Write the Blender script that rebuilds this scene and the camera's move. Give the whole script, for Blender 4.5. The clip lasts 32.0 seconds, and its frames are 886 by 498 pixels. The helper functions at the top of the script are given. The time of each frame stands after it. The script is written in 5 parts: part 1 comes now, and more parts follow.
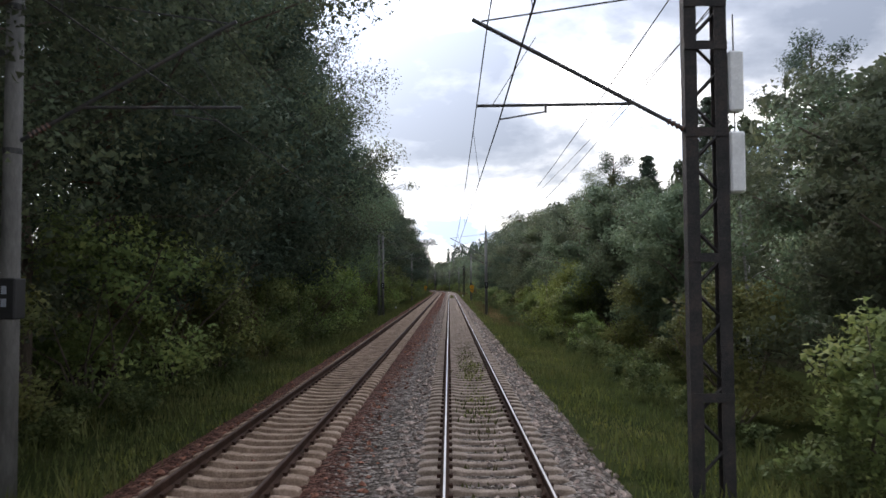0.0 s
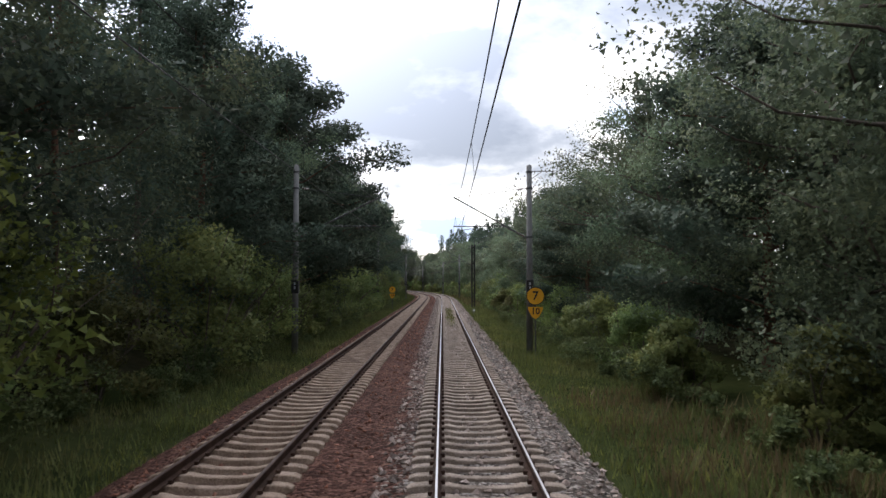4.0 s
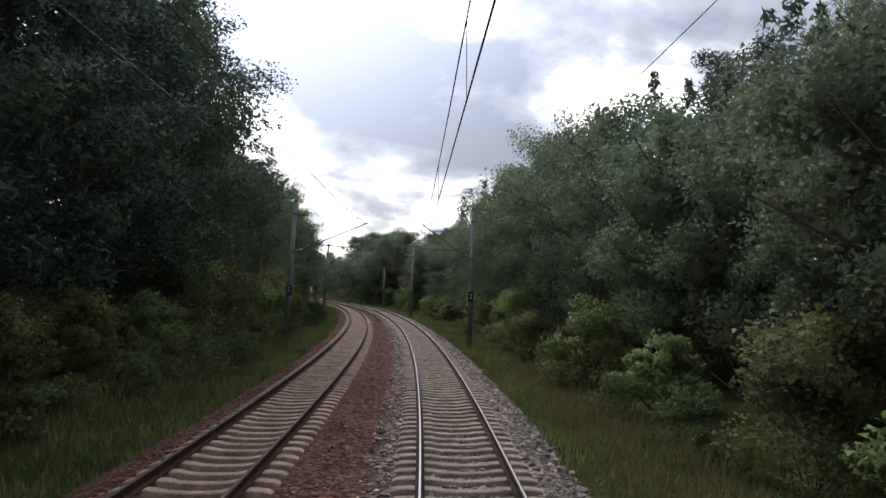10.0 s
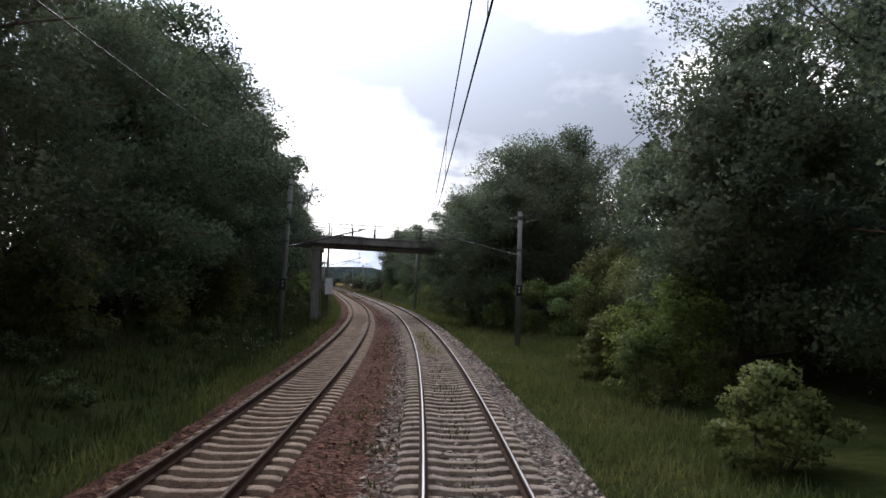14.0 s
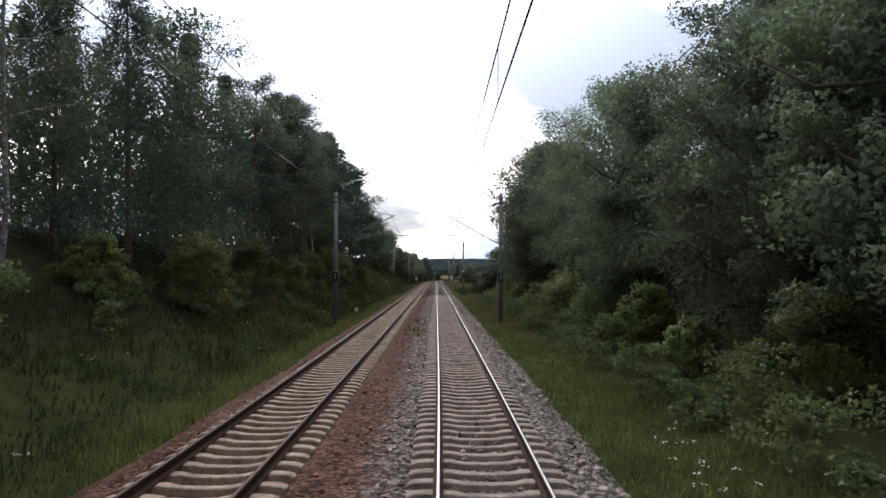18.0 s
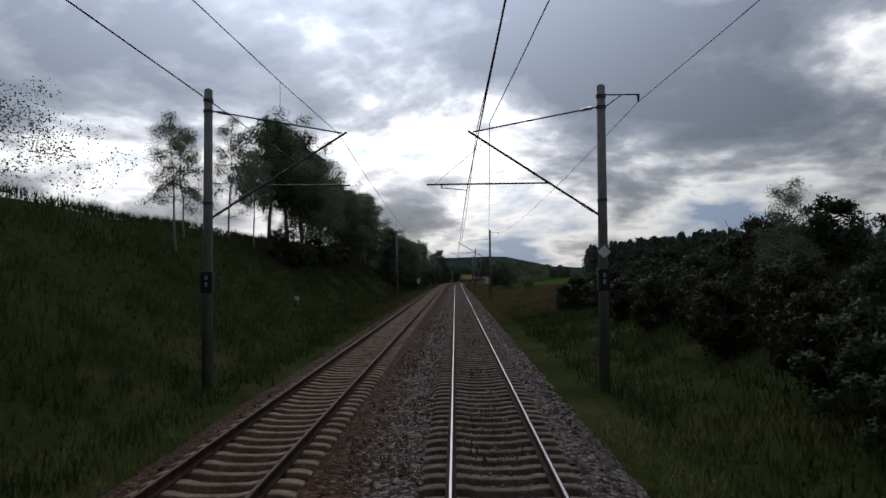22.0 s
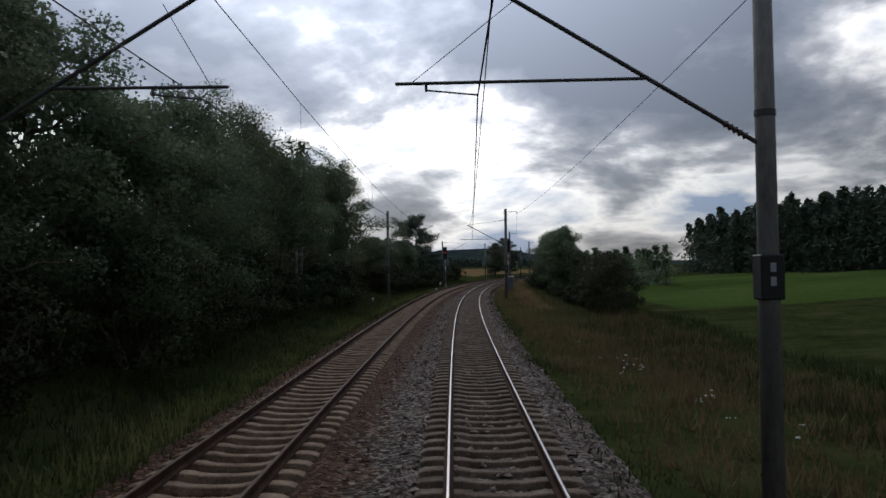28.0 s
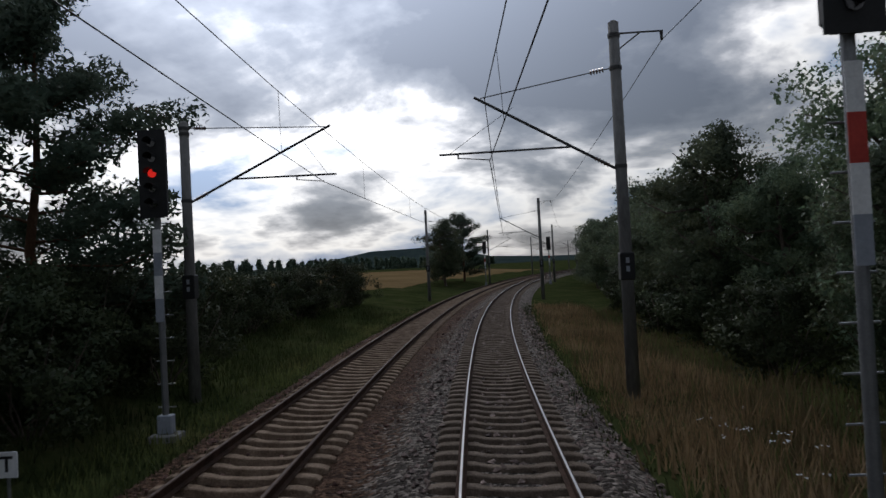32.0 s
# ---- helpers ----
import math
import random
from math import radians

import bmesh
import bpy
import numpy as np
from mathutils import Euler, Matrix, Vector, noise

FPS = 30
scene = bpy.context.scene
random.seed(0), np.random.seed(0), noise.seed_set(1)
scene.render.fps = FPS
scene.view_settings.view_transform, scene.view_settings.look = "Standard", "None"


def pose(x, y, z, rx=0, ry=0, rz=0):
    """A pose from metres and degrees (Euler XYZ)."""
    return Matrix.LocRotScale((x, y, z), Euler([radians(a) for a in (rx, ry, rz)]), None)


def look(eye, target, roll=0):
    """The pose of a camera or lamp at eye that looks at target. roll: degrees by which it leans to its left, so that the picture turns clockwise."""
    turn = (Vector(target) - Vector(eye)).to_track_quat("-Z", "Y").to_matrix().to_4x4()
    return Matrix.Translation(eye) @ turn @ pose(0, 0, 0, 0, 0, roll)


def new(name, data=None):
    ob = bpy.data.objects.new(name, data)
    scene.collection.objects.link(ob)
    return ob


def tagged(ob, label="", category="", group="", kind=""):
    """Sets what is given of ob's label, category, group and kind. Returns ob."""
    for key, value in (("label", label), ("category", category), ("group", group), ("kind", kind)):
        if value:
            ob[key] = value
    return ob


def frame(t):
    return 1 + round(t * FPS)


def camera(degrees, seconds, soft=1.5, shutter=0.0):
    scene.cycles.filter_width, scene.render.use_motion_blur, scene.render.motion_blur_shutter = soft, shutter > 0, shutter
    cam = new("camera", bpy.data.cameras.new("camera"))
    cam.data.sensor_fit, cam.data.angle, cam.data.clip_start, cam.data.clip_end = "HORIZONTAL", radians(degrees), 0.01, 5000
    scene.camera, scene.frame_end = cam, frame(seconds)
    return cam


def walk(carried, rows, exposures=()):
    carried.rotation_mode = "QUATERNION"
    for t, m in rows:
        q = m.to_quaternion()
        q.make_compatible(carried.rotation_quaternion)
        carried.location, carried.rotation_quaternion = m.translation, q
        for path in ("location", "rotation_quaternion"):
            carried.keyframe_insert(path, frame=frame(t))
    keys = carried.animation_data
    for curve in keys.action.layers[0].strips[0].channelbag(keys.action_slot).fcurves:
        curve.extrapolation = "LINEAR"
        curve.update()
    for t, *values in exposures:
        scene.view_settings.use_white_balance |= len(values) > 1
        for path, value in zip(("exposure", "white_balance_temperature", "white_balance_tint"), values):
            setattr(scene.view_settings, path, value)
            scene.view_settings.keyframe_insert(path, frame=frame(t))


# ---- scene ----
cam = camera(61.0, 32.0, 1.5, 0.04)

# ---- the line: plan of the railway by distance along it ----
SPEED = 26.5
S0, S1 = -40.0, 1400.0
KAPPA = [(-40, 0.0), (215, 0.0), (275, -1.5e-3), (445, -1.42e-3), (512, 0.0), (735, 0.0), (832, 1.55e-3), (1020, 1.5e-3), (1120, 0.0), (1400, 0.0)]
SG = np.arange(S0, S1 + 0.5, 1.0)
KG = np.interp(SG, [k[0] for k in KAPPA], [k[1] for k in KAPPA])
TG = np.concatenate([[0.0], np.cumsum((KG[1:] + KG[:-1]) / 2)])
XG = np.concatenate([[0.0], np.cumsum(np.sin((TG[1:] + TG[:-1]) / 2))])
YG = np.concatenate([[0.0], np.cumsum(np.cos((TG[1:] + TG[:-1]) / 2))]) + S0
SPACING = 4.15          # between the two track centres
HALF = 0.7535           # half the distance between rail heads


def heading(s):
    return float(np.interp(s, SG, TG))


def cant(s):
    k = float(np.interp(s, SG, KG)) / 1.5e-3
    return k * (0.046 if k > 0 else 0.02)


def at(s, u, z=0.0):
    """World place: s along the line, u to the right of the right-hand track's centre, z over the rail heads."""
    a = heading(s)
    return Vector((float(np.interp(s, SG, XG)) + u * math.cos(a), float(np.interp(s, SG, YG)) - u * math.sin(a), z))


def on_track(s, u, z, centre):
    """As at(), in the canted plane of the track whose centre lies at u = centre."""
    c = cant(s)
    return at(s, centre + (u - centre) * math.cos(c) + z * math.sin(c), z * math.cos(c) - (u - centre) * math.sin(c))


def stand(s, u, z=0.0, turn=0.0):
    """A pose at a place, y along the line."""
    return Matrix.Translation(at(s, u, z)) @ Matrix.Rotation(-heading(s) + radians(turn), 4, "Z")


# ---- the camera: t, heading and tilt off the line in thousandths, lean off the rails ----
EYE_U, EYE_H = -0.67, 2.88
RIDE = [
    (0.0, 8, 46, 0.3), (0.5, 14, 38, 0.3), (1.0, 11, 43, 0.3), (1.5, 8, 42, 0.2), (2.0, 5, 42, 0.2), (2.5, 1, 41, 0.2), (3.0, -2, 46, 0.2), (3.5, -2, 46, 0.1),
    (5.5, 3, 39, -0.4), (6.0, 3, 40, -0.5), (6.5, 6, 41, -0.4), (7.0, 4, 43, -0.3), (7.5, 1, 39, -0.1), (8.0, -16, 56, -0.2), (8.5, -2, 41, -0.3),
    (9.0, -2, 39, -0.4), (9.5, -8, 52, -0.8), (10.0, -10, 58, -1.2), (10.5, -11, 54, -1.4), (11.0, -12, 51, -1.5), (11.5, -4, 46, -1.4), (12.0, 0, 44, -1.3),
    (12.5, -3, 42, -1.3), (13.0, -4, 45, -1.0), (13.5, -6, 46, -0.8), (14.0, -8, 48, -0.5), (14.5, -7, 48, -0.3), (15.0, -6, 46, -0.1), (15.5, -6, 42, 0.1),
    (17.5, 4, 36, 0.1), (18.0, 4, 34, 0.2), (18.5, 9, 32, 0.4), (19.0, 7, 33, 0.5), (19.5, 11, 34, 0.5), (20.0, 14, 33, 0.5), (20.5, 8, 39, 0.4), (21.0, 16, 38, 0.4), (21.5, 23, 33, 0.4),
    (22.0, 16, 33, 0.4), (22.5, 14, 31, 0.5), (23.0, 13, 29, 0.5), (23.5, 11, 33, 0.5), (24.0, 13, 31, 0.5), (24.5, 9, 31, 0.6), (25.0, 5, 29, 0.6), (25.5, 12, 27, 0.6),
    (27.5, 8, 26, 0.6), (28.0, 11, 24, 0.6), (28.5, 16, 22, 0.6), (29.0, 5, 29, 0.6), (29.5, 12, 28, 0.6), (30.0, 19, 28, 0.6), (30.5, 13, 28, 0.5), (31.0, 8, 27, 0.4), (31.5, 16, 24, 0.3), (32.0, 23, 22, 0.2)]


def ride_pose(t, yaw, tilt, lean):
    s = SPEED * t
    eye = on_track(s, EYE_U, EYE_H, 0.0)
    return pose(eye.x, eye.y, eye.z, 90 + math.degrees(tilt / 1000), math.degrees(cant(s)) + lean, math.degrees(yaw / 1000 - heading(s)))


STEPS = [i * 0.5 for i in range(65)]
RIDE_T = [r[0] for r in RIDE]
walk(cam, [(t, ride_pose(t, *[float(np.interp(t, RIDE_T, [r[k] for r in RIDE])) for k in (1, 2, 3)])) for t in STEPS],
     [(0.0, 0.2, 6750, 14), (6.0, 0.2, 6750, 14), (9.0, -0.25, 6750, 14), (12.0, 0.12, 6750, 14), (15.0, -0.35, 6750, 14), (19.0, -0.05, 6700, 14), (20.5, -0.3, 6600, 14), (21.0, -0.75, 6500, 13), (22.0, -1.6, 6400, 12), (23.0, -1.6, 6400, 12), (24.0, -1.25, 6400, 12), (25.0, -1.25, 6400, 12), (28.0, -1.5, 6400, 12), (32.0, -1.6, 6400, 12)])

# ---- sky and light ----
world = bpy.data.worlds.new("world")
scene.world = world
world.use_nodes = True
wl = world.node_tree.links
world.node_tree.nodes.clear()


def node(tree, kind, **values):
    n = tree.nodes.new(kind)
    for key, value in values.items():
        if key in n.inputs:
            n.inputs[key].default_value = value
    return n


W = world.node_tree
sky = W.nodes.new("ShaderNodeTexSky")
sky.sky_type, sky.sun_disc, sky.sun_elevation, sky.sun_rotation = "NISHITA", False, radians(36), radians(-30)
coords = W.nodes.new("ShaderNodeTexCoord")
split = W.nodes.new("ShaderNodeSeparateXYZ")
wl.new(coords.outputs["Generated"], split.inputs[0])


def wmath(op, a, b=None):
    n = W.nodes.new("ShaderNodeMath")
    n.operation = op
    for i, v in enumerate((a, b)):
        if v is None:
            continue
        if isinstance(v, (int, float)):
            n.inputs[i].default_value = v
        else:
            wl.new(v, n.inputs[i])
    return n.outputs[0]


height = wmath("ADD", wmath("MAXIMUM", split.outputs[2], 0.0), 0.3)
flat = W.nodes.new("ShaderNodeCombineXYZ")
wl.new(wmath("DIVIDE", split.outputs[0], height), flat.inputs[0])
wl.new(wmath("DIVIDE", split.outputs[1], height), flat.inputs[1])
clouds = node(W, "ShaderNodeTexNoise", Scale=1.9, Detail=12.0, Roughness=0.55, Distortion=0.15)
drift = W.nodes.new("ShaderNodeMapping")
drift.inputs["Location"].default_value = (0.0, 0.0, 3.0)
wl.new(flat.outputs[0], drift.inputs[0])
wl.new(drift.outputs[0], clouds.inputs["Vector"])
ramp = W.nodes.new("ShaderNodeValToRGB")
cr = ramp.color_ramp
cr.elements[0].position, cr.elements[0].color = 0.26, (0.42, 0.56, 0.8, 1)
cr.elements[1].position, cr.elements[1].color = 0.68, (0.185, 0.215, 0.27, 1)
for at_pos, col in ((0.32, (0.85, 0.93, 1.05, 1)), (0.41, (1.45, 1.45, 1.42, 1)), (0.47, (0.85, 0.87, 0.91, 1)), (0.52, (0.48, 0.51, 0.56, 1)), (0.58, (0.295, 0.33, 0.39, 1))):
    e = cr.elements.new(at_pos)
    e.color = col
low_sky = wmath("MULTIPLY", wmath("SUBTRACT", wmath("MINIMUM", wmath("MAXIMUM", split.outputs[2], 0.0), 0.3), 0.16), 0.6)
wl.new(wmath("ADD", wmath("MULTIPLY", wmath("SUBTRACT", wmath("ADD", clouds.outputs[0], low_sky), 0.47), 1.3), 0.465), ramp.inputs[0])
# clouds glow towards the veiled sun
SUN_AZ, SUN_EL = radians(-30), radians(36)
toward = Vector((math.sin(SUN_AZ) * math.cos(SUN_EL), math.cos(SUN_AZ) * math.cos(SUN_EL), math.sin(SUN_EL)))
dot = W.nodes.new("ShaderNodeVectorMath")
dot.operation = "DOT_PRODUCT"
dot.inputs[1].default_value = toward
wl.new(coords.outputs["Generated"], dot.inputs[0])
glow = wmath("POWER", wmath("MAXIMUM", dot.outputs["Value"], 0.0), 8.0)
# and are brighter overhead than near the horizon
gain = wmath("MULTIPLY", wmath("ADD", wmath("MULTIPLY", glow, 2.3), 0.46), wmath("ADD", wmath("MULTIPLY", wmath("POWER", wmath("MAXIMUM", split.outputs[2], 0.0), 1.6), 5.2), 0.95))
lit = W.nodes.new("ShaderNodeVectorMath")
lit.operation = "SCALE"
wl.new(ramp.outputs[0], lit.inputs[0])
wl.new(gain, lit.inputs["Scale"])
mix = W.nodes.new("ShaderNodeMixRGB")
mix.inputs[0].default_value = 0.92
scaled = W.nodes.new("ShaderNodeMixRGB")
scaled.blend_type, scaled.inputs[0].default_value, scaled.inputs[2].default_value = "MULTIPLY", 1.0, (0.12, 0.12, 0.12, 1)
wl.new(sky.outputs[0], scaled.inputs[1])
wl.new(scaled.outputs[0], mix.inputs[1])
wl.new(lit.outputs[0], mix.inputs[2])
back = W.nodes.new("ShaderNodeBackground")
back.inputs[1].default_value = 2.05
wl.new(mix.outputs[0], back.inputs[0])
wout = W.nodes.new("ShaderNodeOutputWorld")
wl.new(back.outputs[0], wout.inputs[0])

sun = new("sun", bpy.data.lights.new("sun", "SUN"))
sun.data.energy, sun.data.angle, sun.data.color = 1.3, radians(15), (1.0, 0.95, 0.88)
sun.matrix_world = look(toward * 100, (0, 0, 0))

# ---- materials ----
def material(name, colours, scale=4.0, rough=0.85, bump=0.0, bump_scale=None, metal=0.0, vary=0.0, fine=None, coord="Object", translucent=0.0, stretch=None, spec=0.3, island=0.18):
    """Two scales of noise mix the colours; vary shifts brightness from thing to thing."""
    m = bpy.data.materials.new(name)
    m.use_nodes = True
    t = m.node_tree
    t.nodes.clear()
    out = t.nodes.new("ShaderNodeOutputMaterial")
    b = t.nodes.new("ShaderNodeBsdfPrincipled")
    b.inputs["Roughness"].default_value, b.inputs["Metallic"].default_value = rough, metal
    b.inputs["Specular IOR Level"].default_value = spec
    tc = t.nodes.new("ShaderNodeTexCoord")
    vec = tc.outputs["Object" if coord == "World" else coord]
    if coord == "World":
        vec = t.nodes.new("ShaderNodeNewGeometry").outputs["Position"]
    if stretch:
        mp = t.nodes.new("ShaderNodeMapping")
        mp.inputs["Scale"].default_value = stretch
        t.links.new(vec, mp.inputs[0])
        vec = mp.outputs[0]
    n1 = node(t, "ShaderNodeTexNoise", Scale=scale, Detail=6.0, Roughness=0.6)
    n2 = node(t, "ShaderNodeTexNoise", Scale=fine or scale * 9, Detail=4.0, Roughness=0.7)
    t.links.new(vec, n1.inputs["Vector"])
    t.links.new(vec, n2.inputs["Vector"])
    add = t.nodes.new("ShaderNodeMath")
    add.operation = "MULTIPLY_ADD"
    add.inputs[1].default_value = 0.45
    t.links.new(n2.outputs[0], add.inputs[0])
    sub = t.nodes.new("ShaderNodeMath")
    sub.operation = "MULTIPLY"
    sub.inputs[1].default_value = 0.6
    t.links.new(n1.outputs[0], sub.inputs[0])
    t.links.new(sub.outputs[0], add.inputs[2])
    r = t.nodes.new("ShaderNodeValToRGB")
    lo, hi = 0.36, 0.68
    r.color_ramp.elements[0].position, r.color_ramp.elements[-1].position = lo, hi
    r.color_ramp.elements[0].color, r.color_ramp.elements[-1].color = (*colours[0], 1), (*colours[-1], 1)
    for i, c in enumerate(colours[1:-1]):
        e = r.color_ramp.elements.new(lo + (hi - lo) * (i + 1) / (len(colours) - 1))
        e.color = (*c, 1)
    t.links.new(add.outputs[0], r.inputs[0])
    col = r.outputs[0]
    if vary:
        info = t.nodes.new("ShaderNodeObjectInfo")
        geo = t.nodes.new("ShaderNodeNewGeometry")
        hs = t.nodes.new("ShaderNodeHueSaturation")
        mr = node(t, "ShaderNodeMapRange")
        mr.inputs[3].default_value, mr.inputs[4].default_value = 1 - vary, 1 + vary
        t.links.new(info.outputs["Random"], mr.inputs[0])
        mr2 = node(t, "ShaderNodeMapRange")
        mr2.inputs[3].default_value, mr2.inputs[4].default_value = 1 - island, 1 + island
        t.links.new(geo.outputs["Random Per Island"], mr2.inputs[0])
        mm = t.nodes.new("ShaderNodeMath")
        mm.operation = "MULTIPLY"
        t.links.new(mr.outputs[0], mm.inputs[0])
        t.links.new(mr2.outputs[0], mm.inputs[1])
        t.links.new(mm.outputs[0], hs.inputs["Value"])
        mh = node(t, "ShaderNodeMapRange")
        mh.inputs[3].default_value, mh.inputs[4].default_value = 0.5 - vary * 0.12, 0.5 + vary * 0.03
        t.links.new(info.outputs["Random"], mh.inputs[0])
        t.links.new(mh.outputs[0], hs.inputs["Hue"])
        t.links.new(col, hs.inputs["Color"])
        col = hs.outputs[0]
    t.links.new(col, b.inputs["Base Color"])
    if bump:
        bp = t.nodes.new("ShaderNodeBump")
        bp.inputs["Strength"].default_value, bp.inputs["Distance"].default_value = min(1.0, bump), 0.05
        n3 = node(t, "ShaderNodeTexNoise", Scale=bump_scale or scale * 6, Detail=5.0)
        t.links.new(vec, n3.inputs["Vector"])
        t.links.new(n3.outputs[0], bp.inputs["Height"])
        t.links.new(bp.outputs[0], b.inputs["Normal"])
    surf = b.outputs[0]
    if translucent:
        tr = t.nodes.new("ShaderNodeBsdfTranslucent")
        t.links.new(col, tr.inputs[0])
        mx = t.nodes.new("ShaderNodeMixShader")
        mx.inputs[0].default_value = translucent
        t.links.new(surf, mx.inputs[1])
        t.links.new(tr.outputs[0], mx.inputs[2])
        surf = mx.outputs[0]
    t.links.new(surf, out.inputs[0])
    return m


LEAF_OAK = material("leaf_broad", [(0.0504, 0.0766, 0.0504), (0.0968, 0.133, 0.0787), (0.1663, 0.1935, 0.1008)], 0.5, 0.6, vary=0.35, translucent=0.4, spec=0.12)
LEAF_BIRCH = material("leaf_birch", [(0.0667, 0.0966, 0.0598), (0.115, 0.1495, 0.0851), (0.184, 0.2047, 0.115)], 0.5, 0.55, vary=0.3, translucent=0.4, spec=0.12)
LEAF_PINE = material("needles_pine", [(0.036, 0.06, 0.0456), (0.066, 0.096, 0.0672), (0.1056, 0.1344, 0.0864)], 0.6, 0.7, vary=0.25, translucent=0.2, spec=0.12)
LEAF_BUSH = material("leaf_bush", [(0.06, 0.095, 0.04), (0.125, 0.165, 0.055), (0.22, 0.235, 0.075)], 0.6, 0.6, vary=0.45, translucent=0.4, spec=0.12)
# thorn leaves; the shade of their backlit side is put into the colour
LEAF_THORN_BACKLIT = material("leaf_thorn_backlit", [(0.018, 0.028, 0.014), (0.036, 0.048, 0.023), (0.065, 0.075, 0.034)], 0.6, 0.65, vary=0.35, translucent=0.25, spec=0.12)
LEAF_SCRUB = material("leaf_scrub", [(0.034, 0.052, 0.023), (0.07, 0.094, 0.036), (0.13, 0.145, 0.055)], 0.5, 0.65, vary=0.4, translucent=0.35, spec=0.12)
LEAF_FRESH = material("leaf_fresh", [(0.075, 0.12, 0.032), (0.14, 0.2, 0.048), (0.24, 0.29, 0.07)], 0.6, 0.6, vary=0.3, translucent=0.4, spec=0.12)
BARK_DARK = material("bark_dark", [(0.04, 0.032, 0.025), (0.09, 0.07, 0.055), (0.15, 0.12, 0.1)], 3, 0.95, 0.8, 20, stretch=(1, 1, 0.25))
BARK_PINE = material("bark_pine", [(0.0455, 0.0292, 0.0195), (0.104, 0.0553, 0.0325), (0.143, 0.0845, 0.052)], 2, 0.95, 0.8, 16, stretch=(1, 1, 0.4))
BARK_BIRCH = material("bark_birch", [(0.05, 0.045, 0.04), (0.2, 0.19, 0.175), (0.42, 0.4, 0.37)], 2.5, 0.85, 0.4, 20, stretch=(1, 1, 3))
GRASS_GROUND = material("grass_ground", [(0.0123, 0.0176, 0.007), (0.022, 0.0282, 0.0097), (0.0334, 0.0387, 0.0141), (0.0493, 0.0458, 0.022)], 0.35, 1.0, 1.0, 5, coord="World", fine=3, spec=0.0)
MEADOW = material("meadow_green", [(0.026, 0.046, 0.012), (0.042, 0.066, 0.016), (0.06, 0.082, 0.026)], 0.05, 1.0, 1.0, 5, coord="World", fine=2, spec=0.0)
STUBBLE = material("stubble_field", [(0.085, 0.058, 0.028), (0.13, 0.088, 0.042), (0.17, 0.12, 0.06)], 0.06, 1.0, 1.0, 5, coord="World", fine=2, spec=0.0)
# far woods; the blue cast of distance haze is put into the base colour
FAR_LAND_HAZED = material("far_wooded_land_hazed", [(0.012, 0.02, 0.022), (0.02, 0.03, 0.03), (0.03, 0.042, 0.038), (0.06, 0.065, 0.045)], 0.006, 1.0, 1.0, 0.2, coord="World", fine=0.05, spec=0.0)
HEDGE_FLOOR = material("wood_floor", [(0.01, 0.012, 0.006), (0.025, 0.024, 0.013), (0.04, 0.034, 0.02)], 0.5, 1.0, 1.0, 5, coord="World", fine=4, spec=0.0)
GRASS_BLADE = material("grass_blade", [(0.0476, 0.0654, 0.0213), (0.085, 0.0994, 0.0323), (0.1487, 0.136, 0.0544)], 0.3, 0.8, vary=0.3, translucent=0.3, coord="World", spec=0.1)
FRESH_BLADE = material("fresh_grass_blade", [(0.07, 0.082, 0.02), (0.125, 0.13, 0.034), (0.2, 0.185, 0.06)], 0.3, 0.8, vary=0.3, translucent=0.3, coord="World", spec=0.1)
STRAW_BLADE = material("straw_blade", [(0.136, 0.1, 0.044), (0.232, 0.168, 0.08), (0.336, 0.256, 0.136)], 0.3, 0.85, vary=0.25, translucent=0.3, coord="World", spec=0.1)
DRY_BLADE = material("dry_grass_blade", [(0.0792, 0.072, 0.0274), (0.1296, 0.108, 0.0475), (0.1944, 0.1512, 0.072)], 0.3, 0.85, vary=0.3, translucent=0.3, coord="World", spec=0.1)
